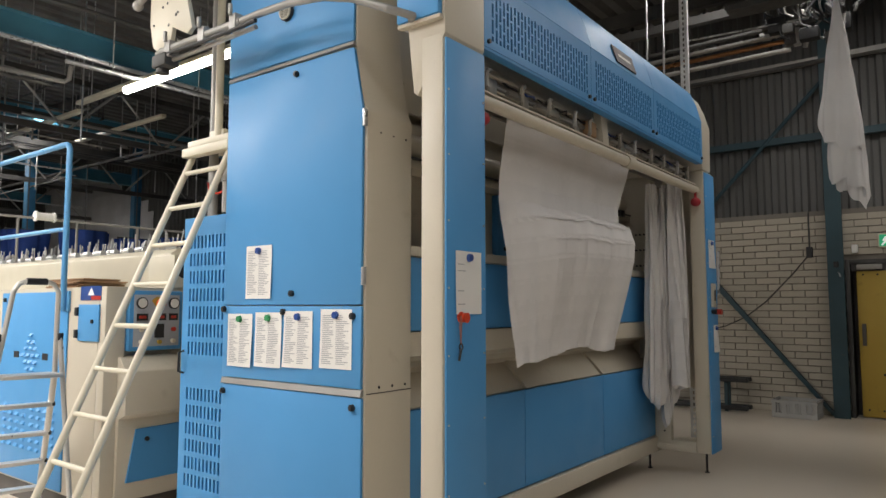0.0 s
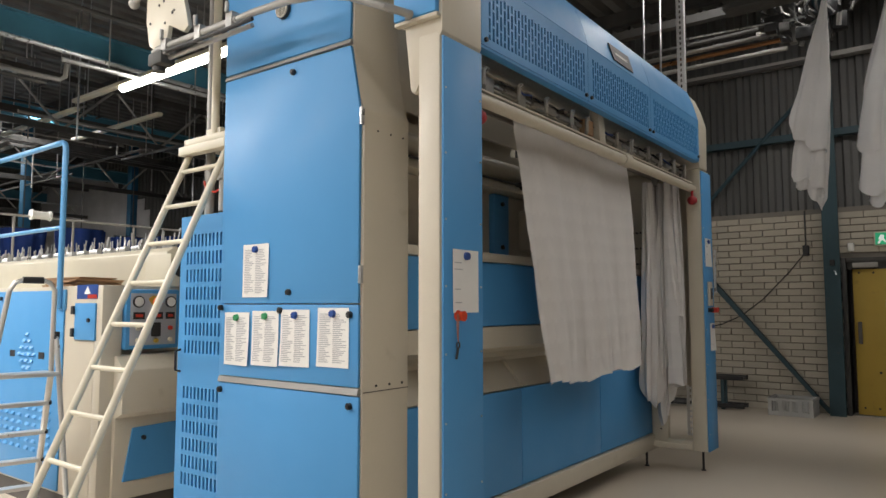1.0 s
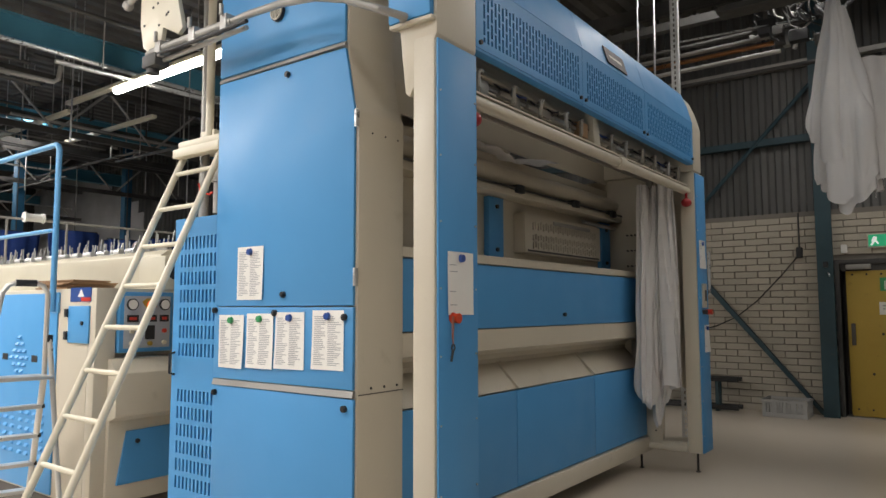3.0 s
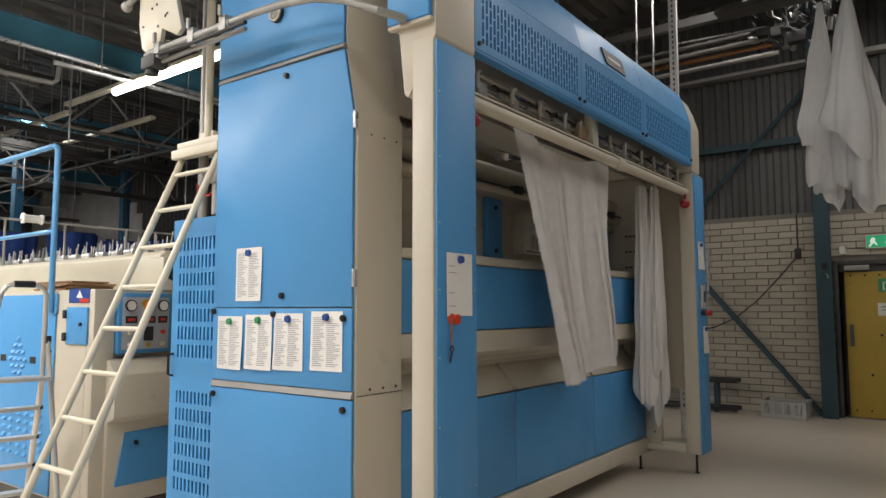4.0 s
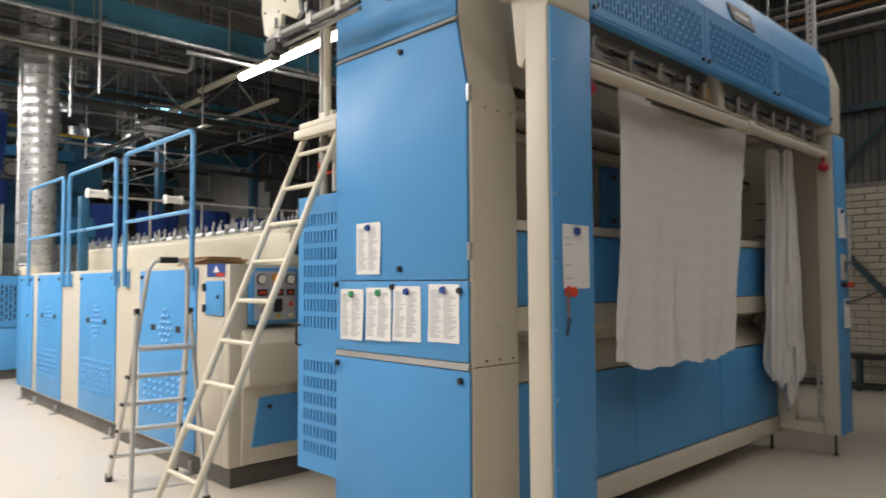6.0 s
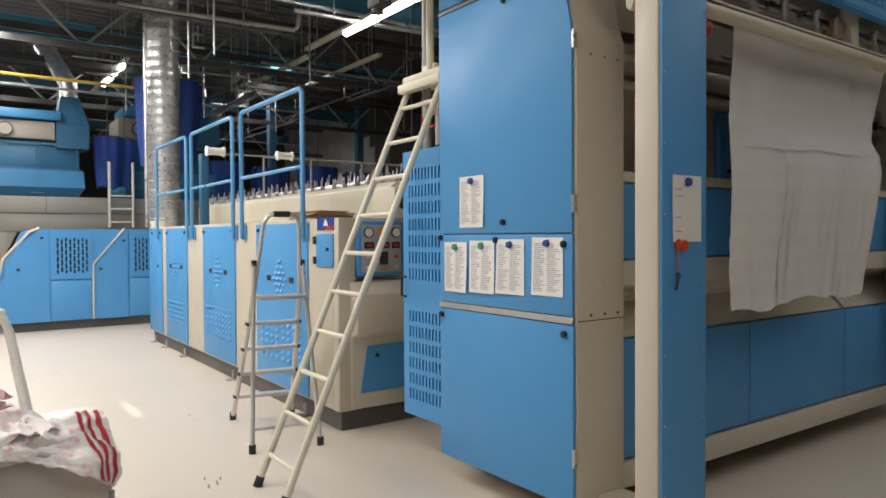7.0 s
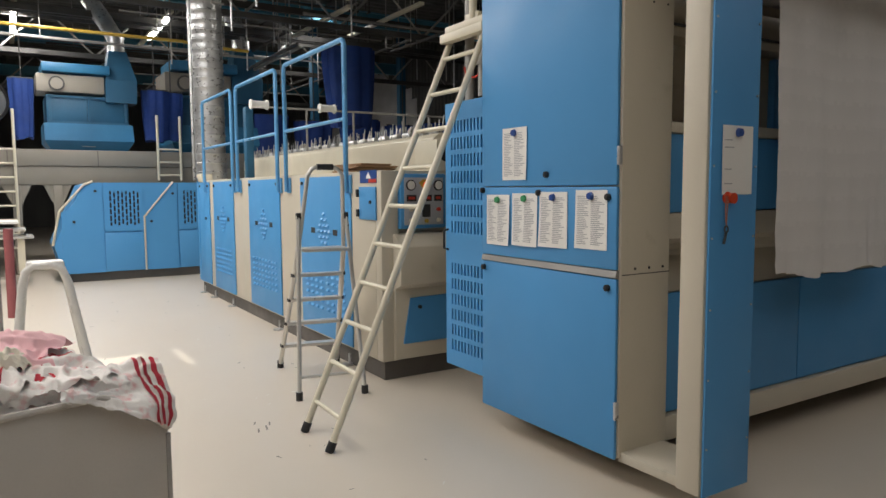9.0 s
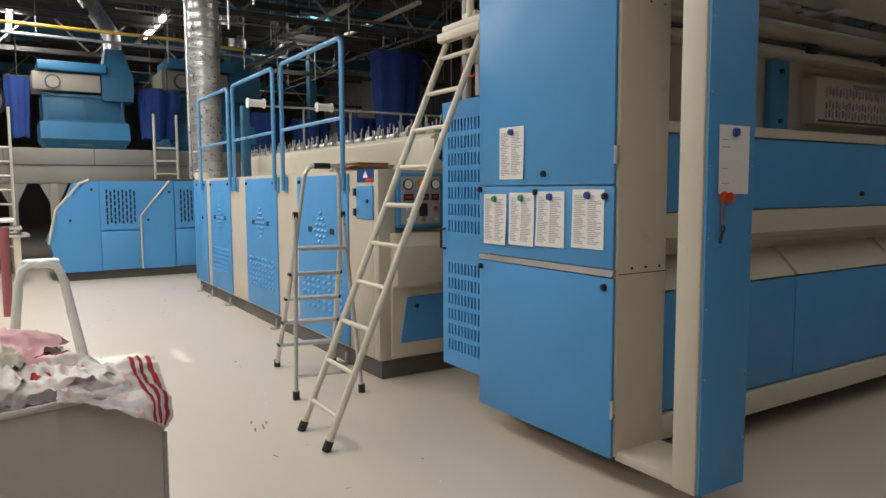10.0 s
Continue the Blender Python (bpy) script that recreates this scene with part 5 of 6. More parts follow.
def bag(name, x, y, z0, z1, w, label, seed):
    """A cloth bag hanging in vertical folds, narrower at its foot."""
    bm = B()
    n, m = 36, 10
    rings = []
    for j in range(m + 1):
        f = j / m
        ring = []
        for i in range(n):
            a = 2 * math.pi * i / n
            r = 1 + 0.10 * math.sin(7 * a + seed) + 0.06 * math.sin(13 * a + 2 * seed + f)
            taper = 1.0 - 0.22 * f ** 1.5
            ring.append(bm.verts.new((x + 0.5 * w * r * taper * math.cos(a), y + 0.3 * w * r * taper * math.sin(a), z1 + (z0 - z1) * f + 0.03 * math.sin(3 * a + seed) * f)))
        rings.append(ring)
    for a, b in zip(rings, rings[1:]):
        for k in range(n):
            bm.faces.new((a[k], a[(k + 1) % n], b[(k + 1) % n], b[k]))
    bm.faces.new(rings[-1]), bm.faces.new(rings[0][::-1])
    t = thing(name, (x, y, z1), label, "laundry bag", "blue laundry bags")
    part("cloth", bm, CURTAIN, t, smooth=60)
    bm = box(B(), x - 0.5 * w, x + 0.5 * w, y - 0.02, y + 0.02, z1, z1 + 0.04)
    rod(bm, (x, y, z1 + 0.04), (x, y, 4.85), 0.012, 8)
    part("hanger", bm, DARK, t)
    return t


MOVING_BAG = bag("laundry_bag", 7.1, 13.0, 2.75, 4.3, 1.05, "blue cloth laundry bag travelling on the overhead track", 1)
for k, (x, y, z0, z1, w) in enumerate(((2.65, 15.2, 2.5, 3.5, 0.5), (3.0, 15.4, 2.55, 3.5, 0.45), (0.35, 15.4, 2.5, 3.6, 0.4), (5.2, 15.8, 2.3, 3.2, 0.9), (6.3, 15.8, 2.3, 3.1, 0.9), (7.5, 15.8, 2.3, 3.2, 1.0), (8.7, 15.8, 2.3, 3.1, 0.9), (9.8, 15.8, 2.3, 3.2, 0.9))):
    bag("laundry_bag", x, y, z0, z1, w, "deep blue cloth laundry bag hanging from the track", k + 2)
tr = thing("bag_track", (5, 13, 4.85), "dark overhead steel track for laundry bags", "conveyor")
for y in (13.0, 15.2, 15.4, 15.8):
    t = part("track", box(B(), -2, 11, y - 0.04, y + 0.04, 4.83, 4.95), DARK, tr)
    for x in (0.0, 7.5):
        part("drop_rod", rod(B(), (x, y, 4.9), (x, y, ROOF_Z), 0.015, 6), DARK, t)

# ---- ventilation duct ----
d = thing("ventilation_duct", (2.68, 10.95, 1.645), "bright spiral galvanised ventilation duct", "duct")
bm = B()
z = 1.645
prof = []
while z < ROOF_Z - 0.1:
    prof += [(0.222, z), (0.226, z + 0.05), (0.222, z + 0.1), (0.234, z + 0.115), (0.234, z + 0.13)]
    z += 0.14
rings = [[bm.verts.new((2.68 + r * math.cos(2 * math.pi * k / 28), 10.95 + r * math.sin(2 * math.pi * k / 28), z)) for k in range(28)] for r, z in prof]
for a, b in zip(rings, rings[1:]):
    for k in range(28):
        bm.faces.new((a[k], a[(k + 1) % 28], b[(k + 1) % 28], b[k]))
part("pipe", bm, ZINC, d, smooth=50)
part("conduit", rod(B(), (2.4, 10.8, 1.65), (2.4, 10.8, ROOF_Z), 0.025, 8), ZINC, d)

# ---- roof steel, pipes and lamps ----
def beam(x0, x1, y, z, h, mat):
    bm = B()
    fast_box(bm, x0, x1, y - 0.008, y + 0.008, z - h / 2, z + h / 2)
    fast_box(bm, x0, x1, y - 0.09, y + 0.09, z + h / 2, z + h / 2 + 0.014)
    fast_box(bm, x0, x1, y - 0.09, y + 0.09, z - h / 2 - 0.014, z - h / 2)
    return whole("roof_beam", bm, mat, (x0, y, z), "teal painted steel roof beam", "beam", "roof beams", smooth=0)


for y in (-4.0, 9.7, 14.5, 20.0, 26.0):
    beam(-9, WX, y, 5.15 if y < 12 else 5.3, 0.3, BEAM_BLUE)


def truss(y, z, label):
    t = thing("roof_truss", (0, y, z), label, "truss", "roof trusses")
    part("chord", box(B(), -9, WX, y - 0.04, y + 0.04, z - 0.05, z + 0.05), DARK, t)
    part("chord", box(B(), -9, WX, y - 0.04, y + 0.04, z + 0.85, z + 0.95), DARK, t)
    x = -3.6
    while x < WX - 0.8:
        part("diagonal", rod(B(), (x, y, z), (x + 0.9, y, z + 0.9), 0.022, 6), GREY_METAL, t)
        part("diagonal", rod(B(), (x + 0.9, y, z + 0.9), (x + 1.8, y, z), 0.022, 6), GREY_METAL, t)
        x += 1.8


for y, z in ((12.2, 4.5), (17.0, 4.4), (23.0, 4.4)):
    truss(y, z, "light lattice roof truss of steel tube")
bm = B()
rnd = random.Random(12)
for x in (-7, -3.5, 0.2, 3.6, 7.2, 10.4):
    fast_box(bm, x - 0.05, x + 0.05, -7, 34, ROOF_Z - 0.32, ROOF_Z - 0.1)
whole("purlins", bm, DARK, (0, 0, ROOF_Z - 0.2), "dark steel purlins under the roof", "beam", kind="structure", smooth=0)


def run_of_pipe(name, pts, r, mat, label):
    t = thing(name, pts[0], label, "pipe", "roof pipes")
    part("pipe" if name == "pipe" else "rod", tube(B(), pts, r, 8), mat, t)
    if name == "pipe":
        for f in (0.15, 0.8):
            p = Vector(pts[0]).lerp(Vector(pts[-1]), f)
            part("hanger", rod(B(), p, (p.x, p.y, ROOF_Z), 0.009, 6), GREY_METAL, t)
    return t


run_of_pipe("pipe", [(2.0, 10.6, 4.78), (4.5, 10.3, 4.75), (4.56, 10.28, 4.8), (4.58, 10.27, 5.0)], 0.035, GREY_METAL, "grey pipe bent upward below the beam")
run_of_pipe("pipe", [(-3, 9.55, 4.92), (8.5, 9.55, 4.92)], 0.03, ZINC, "bright pipe along the blue beam")
for k in range(16):
    y = 8.0 + k * 0.85 + rnd.uniform(-0.3, 0.3)
    z = rnd.uniform(3.9, 5.4)
    x0 = rnd.uniform(-3, 5)
    run_of_pipe("pipe", [(x0, y, z), (x0 + rnd.uniform(3, 7), y + rnd.uniform(-0.2, 0.2), z)], rnd.uniform(0.016, 0.04), rnd.choice((GREY_METAL, DARK, DARK, ZINC)), "overhead services pipe under the roof")
for k in range(16):
    x = rnd.uniform(0, 10)
    z = rnd.uniform(4.1, 5.6)
    y0 = rnd.uniform(8, 16)
    run_of_pipe("pipe", [(x, y0, z), (x, y0 + rnd.uniform(2, 9), z)], rnd.uniform(0.014, 0.035), rnd.choice((GREY_METAL, DARK, DARK)), "overhead services pipe across the hall")
run_of_pipe("pipe", [(-4, 13.2, 4.15), (2.8, 13.2, 4.15), (3.2, 13.2, 4.1), (4.0, 13.24, 4.1)], 0.03, YELLOW, "yellow gas pipe under the roof")
for k in range(20):
    x, y = rnd.uniform(1.5, 9.5), rnd.uniform(7, 17)
    z = rnd.uniform(3.6, 4.6)
    run_of_pipe("hanger_rod", [(x, y, z), (x, y, ROOF_Z - 0.1)], 0.014, rnd.choice((GREY_METAL, ZINC)), "thin vertical hanger rod from the roof")
for k in range(12):
    x, y, z = rnd.uniform(2.0, 10), rnd.uniform(10, 20), rnd.uniform(4.2, 5.4)
    w = whole("cable_bracket", prism(B(), [(0, 0), (0.18, 0), (0.18, 0.02), (0.02, 0.02), (0.02, 0.2), (0.16, 0.2), (0.16, 0.22), (0, 0.22)], "y", 0, 0.05), GREY_METAL, (0, 0, 0), "small grey bracket hung from the roof steel", "bracket", "roof brackets")
    w.location = (x, y, z)
    run_of_pipe("hanger_rod", [(x + 0.01, y + 0.025, z + 0.2), (x + 0.01, y + 0.025, ROOF_Z - 0.1)], 0.01, GREY_METAL, "thin vertical hanger rod from the roof")


def lamp(x, y0, y1, z, lit, label):
    l = thing("tube_lamp", (x, y0, z), label, "lamp", "tube lamps")
    part("tray", box(B(), x - 0.05, x + 0.05, y0 - 0.3, y1 + 1.4, z + 0.04, z + 0.1, 0.008), CREAM, l)
    if lit:
        n = 2
        for k in range(n):
            a = y0 + (y1 - y0) * k / n + 0.02
            b = y0 + (y1 - y0) * (k + 1) / n - 0.02
            part("tube", rod(B(), (x, a, z), (x, b, z), 0.05, 12), TUBE, l, "lit white tube")
    for y in (y0, y1 + 1.0):
        part("hanger", rod(B(), (x, y, z + 0.1), (x, y, ROOF_Z), 0.008, 6), ZINC, l)
    return l


lamp(5.02, 7.0, 9.55, 4.6, True, "hanging fluorescent lamp with lit white tubes")
lamp(2.9, 14.8, 17.0, 4.9, True, "hanging fluorescent lamp with lit white tubes")
lamp(0.3, 15.5, 18.0, 4.9, True, "hanging fluorescent lamp with lit white tubes")
lamp(5.4, 12.0, 13.2, 4.7, False, "hanging fluorescent lamp tray, unlit")
lamp(6.6, 11.5, 13.0, 4.8, False, "hanging fluorescent lamp tray, unlit")

# ---- far part of the hall ----
for x in (4.2, 7.0, 9.6):
    whole("steel_column", box(B(), x - 0.09, x + 0.09, 17.4, 17.6, 0, ROOF_Z), DEEP_BLUE, (x, 17.5, 0), "dark blue steel column in the rear hall", "column", "rear columns")
# Opaque stand-in for a bright translucent panel, its brightness put into the colour.
pale = thing("wall_panel", (WX, 22.4, 2.9), "pale sheets with sloping top standing in for a translucent wall panel", "wall", kind="structure")
for k in range(9):
    z = 2.9 + 0.36 * k
    y0 = 19.3 + max(0.0, z - 4.2) * 2.2
    part("sheet", prism(B(), [(WX + 0.03, z), (WX + 0.045, z + 0.38), (WX + 0.055, z + 0.38), (WX + 0.055, z)], "y", y0, 26.5 - 0.03 * (k % 2)), PALE_SHEET, pale)
# ---- east wall: bricks, column, door ----
def build_bricks():
    bh, bl, j = 0.097, 0.325, 0.012
    me = {}

    def brick_mesh(length):
        key = round(length, 3)
        if key not in me:
            bm = B()
            box(bm, -0.014, 0.03, 0.0, length, 0.0, bh - j, 0.003)
            me[key] = mesh_of("brick", bm, BRICK, 0)
        return me[key]
    rest = B()
    n = 0
    rows = int(2.88 / bh)
    for r in range(rows):
        y = -1.5 - (0.5 * bl if r % 2 else 0.0)
        while y < 6.0:
            a, b, z = y, y + bl - j, r * bh + 0.004
            y += bl
            if b > DOOR_Y0 - 0.06 and a < DOOR_Y1 + 0.06 and z < DOOR_H + 0.05:
                if a < DOOR_Y0 - 0.06 - 0.05:
                    b = DOOR_Y0 - 0.06
                elif b > DOOR_Y1 + 0.06 + 0.05:
                    a = DOOR_Y1 + 0.06
                else:
                    continue
            if 0.7 < a < 3.1 and n < 300:
                ob = new("brick", brick_mesh(b - a))
                ob.parent = brick_wall
                ob.location = (random.uniform(-0.003, 0.003), a, z)
                n += 1
            else:
                fast_box(rest, WX - 0.014, WX + 0.03, a, b, z, z + bh - j)
    part("bricks", rest, BRICK, brick_wall, kind="stuff", smooth=0)


c = thing("steel_column", (WX - 0.1, 1.5, 0), "dark teal steel column on the brick wall", "column")
bm = B()
fast_box(bm, WX - 0.2, WX - 0.02, 1.40, 1.56, 0, ROOF_Z)
part("column", bm, STEEL_TEAL, c, smooth=0)
part("flange", box(B(), WX - 0.215, WX - 0.2, 1.38, 1.58, 0, ROOF_Z), STEEL_TEAL, c)
part("junction_box", box(B(), WX - 0.25, WX - 0.215, 1.44, 1.5, 2.05, 2.13, 0.006), BLACK, c)
part("lever", tube(B(), [(WX - 0.22, 1.45, 1.98), (WX - 0.27, 1.43, 1.96), (WX - 0.28, 1.42, 1.92)], 0.01, 6), ZINC, c)
c = thing("diagonal_brace", (WX - 0.1, 2.3, 1), "dark teal diagonal steel brace on the wall", "beam")
part("bar", prism(B(), [(1.54, 0.0), (1.62, 0.02), (4.5, 3.43), (4.43, 3.5)], "x", WX - 0.1, WX - 0.03), STEEL_TEAL, c)
part("upper_bar", rod(B(), (WX - 0.05, 3.4, 2.84), (WX - 0.05, 1.5, 4.82), 0.03, 8), STEEL_TEAL, c)
c = thing("wall_rail", (WX, 4, 3.95), "teal horizontal steel rail across the cladding", "beam")
part("bar", box(B(), WX - 0.06, WX + 0.06, -7, 9, 3.9, 4.0), STEEL_TEAL, c)
part("top_bar", box(B(), WX - 0.1, WX + 0.06, -7, 9, 5.03, 5.1), GREY_METAL, c)

d = thing("door_1", (WX, 0.85, 0), "worn yellow steel door in a dark frame", "door", kind="structure")
for b in ((DOOR_Y1, DOOR_Y1 + 0.06, 0, 2.16), (DOOR_Y0 - 0.06, DOOR_Y0, 0, 2.16), (DOOR_Y0, DOOR_Y1, 2.1, 2.16)):
    part("door_frame", box(B(), WX - 0.05, WX + 0.2, *b, 0.005), DARK, d)
lf = part("door_leaf", box(B(), WX - 0.02, WX + 0.03, DOOR_Y0 + 0.01, DOOR_Y1 - 0.07, 0.025, 2.0, 0.006), YELLOW, d)
part("door_header", box(B(), WX - 0.005, WX + 0.03, DOOR_Y0 + 0.01, DOOR_Y1 - 0.01, 2.0, 2.1), DARK, d)
part("door_closer", box(B(), WX - 0.08, WX - 0.02, 0.95, 1.25, 2.02, 2.09, 0.01), GREY_METAL, d)
bm = B()
for z in (0.12, 1.95):
    for k in range(5):
        rod(bm, (WX - 0.02, 0.5 + 0.17 * k, z), (WX - 0.028, 0.5 + 0.17 * k, z), 0.014, 8)
for y, z in ((0.85, 1.14), (0.7, 1.14), (0.98, 0.6)):
    rod(bm, (WX - 0.02, y, z), (WX - 0.026, y, z), 0.018, 8)
part("door_bolts", bm, BLACK, lf, kind="stuff")
part("door_handle", box(B(), WX - 0.05, WX - 0.02, 1.17, 1.22, 0.98, 1.28, 0.01), PLINTH, lf)
sg = part("door_sign", box(B(), WX - 0.026, WX - 0.02, 0.62, 0.86, 1.72, 1.9), GREEN, lf, "green escape sign with a white arrow")
part("sign_mark", tube(B(), [(WX - 0.028, 0.8, 1.74), (WX - 0.028, 0.8, 1.85), (WX - 0.028, 0.7, 1.85), (WX - 0.028, 0.7, 1.76)], 0.01, 6), PAPER, sg)
nt_ = part("door_note", box(B(), WX - 0.024, WX - 0.02, 0.6, 0.88, 1.4, 1.57), PAPER, lf, "white paper note")
part("note_bars", fast_box(fast_box(B(), WX - 0.026, WX - 0.024, 0.65, 0.84, 1.51, 1.53), WX - 0.026, WX - 0.024, 0.65, 0.84, 1.47, 1.485), INK, nt_)
part("threshold", box(B(), WX - 0.03, WX + 0.3, DOOR_Y0, DOOR_Y1, 0.0, 0.012), ALU, d)
whole("door_back", box(B(), WX + 0.24, WX + 0.3, DOOR_Y0 - 0.05, DOOR_Y1 + 0.05, 0, 2.2), DARK, (WX, 0.8, 0), "dark plain outer door leaf", "door", kind="structure")

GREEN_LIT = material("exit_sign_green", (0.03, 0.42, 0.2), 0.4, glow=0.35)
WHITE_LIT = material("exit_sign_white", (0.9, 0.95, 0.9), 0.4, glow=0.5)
x_ = thing("exit_sign", (WX - 0.04, 0.85, 2.4), "lit green emergency exit sign with white symbols", "sign")
part("case", box(B(), WX - 0.06, WX - 0.014, 0.62, 0.98, 2.31, 2.5, 0.006), CREAM, x_)
fc = part("face", box(B(), WX - 0.064, WX - 0.06, 0.635, 0.965, 2.325, 2.485), GREEN_LIT, x_)
bm = B()
prism(bm, [(0.9, 2.46), (0.93, 2.4), (0.91, 2.39), (0.945, 2.345), (0.925, 2.335), (0.885, 2.39), (0.85, 2.35), (0.84, 2.36), (0.87, 2.41), (0.86, 2.45)], "x", WX - 0.067, WX - 0.064)
prism(bm, [(0.72, 2.46), (0.735, 2.46), (0.735, 2.39), (0.755, 2.39), (0.7275, 2.345), (0.7, 2.39), (0.72, 2.39)], "x", WX - 0.067, WX - 0.064)
part("symbols", bm, WHITE_LIT, fc, kind="stuff")
s = thing("wall_switch", (WX - 0.03, 1.82, 2.3), "dark wall switch with a hanging cable", "switch")
part("box", box(B(), WX - 0.07, WX - 0.014, 1.78, 1.86, 2.21, 2.36, 0.008), BLACK, s)
part("conduit", rod(B(), (WX - 0.035, 1.82, 2.36), (WX - 0.035, 1.82, 2.86), 0.011, 8), DARK, s)
part("cable", tube(B(), [(WX - 0.04, 1.84, 2.24), (WX - 0.06, 2.05, 1.98), (WX - 0.08, 2.4, 1.6), (WX - 0.08, 2.7, 1.36), (WX - 0.06, 3.0, 1.22), (WX - 0.05, 3.3, 1.15)], 0.008, 6), BLACK, s)
part("white_sensor", box(B(), WX - 0.06, WX - 0.014, 1.22, 1.3, 2.25, 2.37, 0.015), PAPER, s)

# ---- basket and rack at the wall ----
b_ = thing("plastic_basket", (10.72, 2.0, 0), "white slotted plastic basket on the floor", "basket")
for x0, x1, y0, y1 in ((10.5, 10.515, 1.72, 2.28), (10.95, 10.965, 1.72, 2.28), (10.515, 10.95, 1.72, 1.735), (10.515, 10.95, 2.265, 2.28)):
    bm = B()
    fast_box(bm, x0, x1, y0, y1, 0.005, 0.06)
    fast_box(bm, x0 - 0.008, x1 + 0.008, y0 - 0.008, y1 + 0.008, 0.2, 0.235)
    along_y = y1 - y0 > x1 - x0
    n = 16
    for k in range(n + 1):
        f = k / n
        w = 0.014 if k % 4 else 0.04
        if along_y:
            c0 = y0 + (y1 - y0 - w) * f
            fast_box(bm, x0, x1, c0, c0 + w, 0.06, 0.2)
        else:
            c0 = x0 + (x1 - x0 - w) * f
            fast_box(bm, c0, c0 + w, y0, y1, 0.06, 0.2)
    part("side", bm, BASKET, b_, smooth=0)
part("bottom", box(B(), 10.5, 10.965, 1.72, 2.28, 0.0, 0.01), BASKET, b_)
r_ = thing("metal_rack", (10.7, 2.9, 0), "low black metal rack lying by the wall", "rack")
for z in (0.06, 0.46):
    part("rail", box(B(), 10.6, 10.66, 2.62, 4.2, z - 0.03, z + 0.03, 0.006), BLACK, r_)
    part("rail", box(B(), 10.82, 10.88, 2.62, 4.2, z - 0.03, z + 0.03, 0.006), BLACK, r_)
for y in (2.9, 3.7):
    part("upright", box(B(), 10.66, 10.7, y, y + 0.05, 0.0, 0.46), STEEL_TEAL, r_)
    part("upright", box(B(), 10.78, 10.82, y, y + 0.05, 0.0, 0.46), STEEL_TEAL, r_)

# ---- overhead clip conveyor by the wall, perforated post ----
p = thing("perforated_post", (7.55, 2.4, 3), "perforated steel post above the feeder, lamp light in its colour", "post")
bm = B()
z = 0.02
while z < ROOF_Z:
    fast_box(bm, 7.53, 7.537, 2.36, 2.385, z, min(z + 0.06, ROOF_Z))
    fast_box(bm, 7.53, 7.537, 2.405, 2.43, z, min(z + 0.06, ROOF_Z))
    fast_box(bm, 7.53, 7.537, 2.385, 2.405, z, z + 0.025)
    z += 0.06
fast_box(bm, 7.537, 7.58, 2.43, 2.437, 0.0, ROOF_Z)
fast_box(bm, 7.537, 7.58, 2.353, 2.36, 0.0, ROOF_Z)
part("strip", bm, LIT_ZINC, p, smooth=0)
p = thing("clip_conveyor", (8.6, 1.8, 4.5), "dark overhead clip conveyor with copper pipes", "conveyor")
COPPER = material("copper_pipe", (0.42, 0.2, 0.09), 0.35, 0.8, grain=0.15)
for k, (dz, mt) in enumerate(((0.0, GREY_METAL), (0.13, COPPER), (0.24, GREY_METAL), (0.36, DARK), (-0.12, DARK))):
    part("pipe", rod(B(), (8.5 + 0.06 * k, 4.6, 4.4 + dz), (8.5 + 0.06 * k, 1.5 - 0.1 * k, 4.4 + dz + 0.02), 0.028, 10), mt, p)
rnd = random.Random(21)
for k in range(60):
    y, z, x = 0.85 + rnd.uniform(0, 0.9), 4.45 + rnd.uniform(0, 0.75), 8.45 + rnd.uniform(-0.1, 0.4)
    bm = B()
    if k % 3 == 0:
        box(bm, x, x + rnd.uniform(0.05, 0.16), y, y + rnd.uniform(0.06, 0.2), z, z + rnd.uniform(0.06, 0.2), 0.01)
    elif k % 3 == 1:
        rod(bm, (x, y, z), (x + rnd.uniform(-0.05, 0.05), y + rnd.uniform(-0.2, 0.2), z + rnd.uniform(0.1, 0.3)), rnd.uniform(0.012, 0.03), 8)
    else:
        tube(bm, [(x, y, z), (x, y + 0.08, z + 0.05), (x, y + 0.1, z + 0.15), (x, y + rnd.uniform(-0.1, 0.2), z + 0.25)], 0.014, 6)
    part("mechanism", bm, rnd.choice((DARK, DARK, GREY_METAL, BLACK, BLACK)), p)
part("track", box(B(), 8.3, 8.4, -6.9, 4.5, 4.9, 5.0), DARK, p)
part("track", box(B(), 7.76, 8.03, -6.9, 2.0, 4.74, 4.80), DARK, p)
part("stay", rod(B(), (8.4, 2.6, 4.75), (8.45, 1.3, 4.72), 0.012, 6), ZINC, p)
for y in (0.2, 2.6, 4.2, -2.5):
    part("drop_rod", rod(B(), (8.35, y, 4.95), (8.35, y, ROOF_Z), 0.012, 6), ZINC, p)
for y, z in ((2.95, 4.0), (2.75, 4.0)):
    part("drop_rod", rod(B(), (7.9, y, z), (7.9, y - 0.02, ROOF_Z), 0.012, 6), ZINC, p)


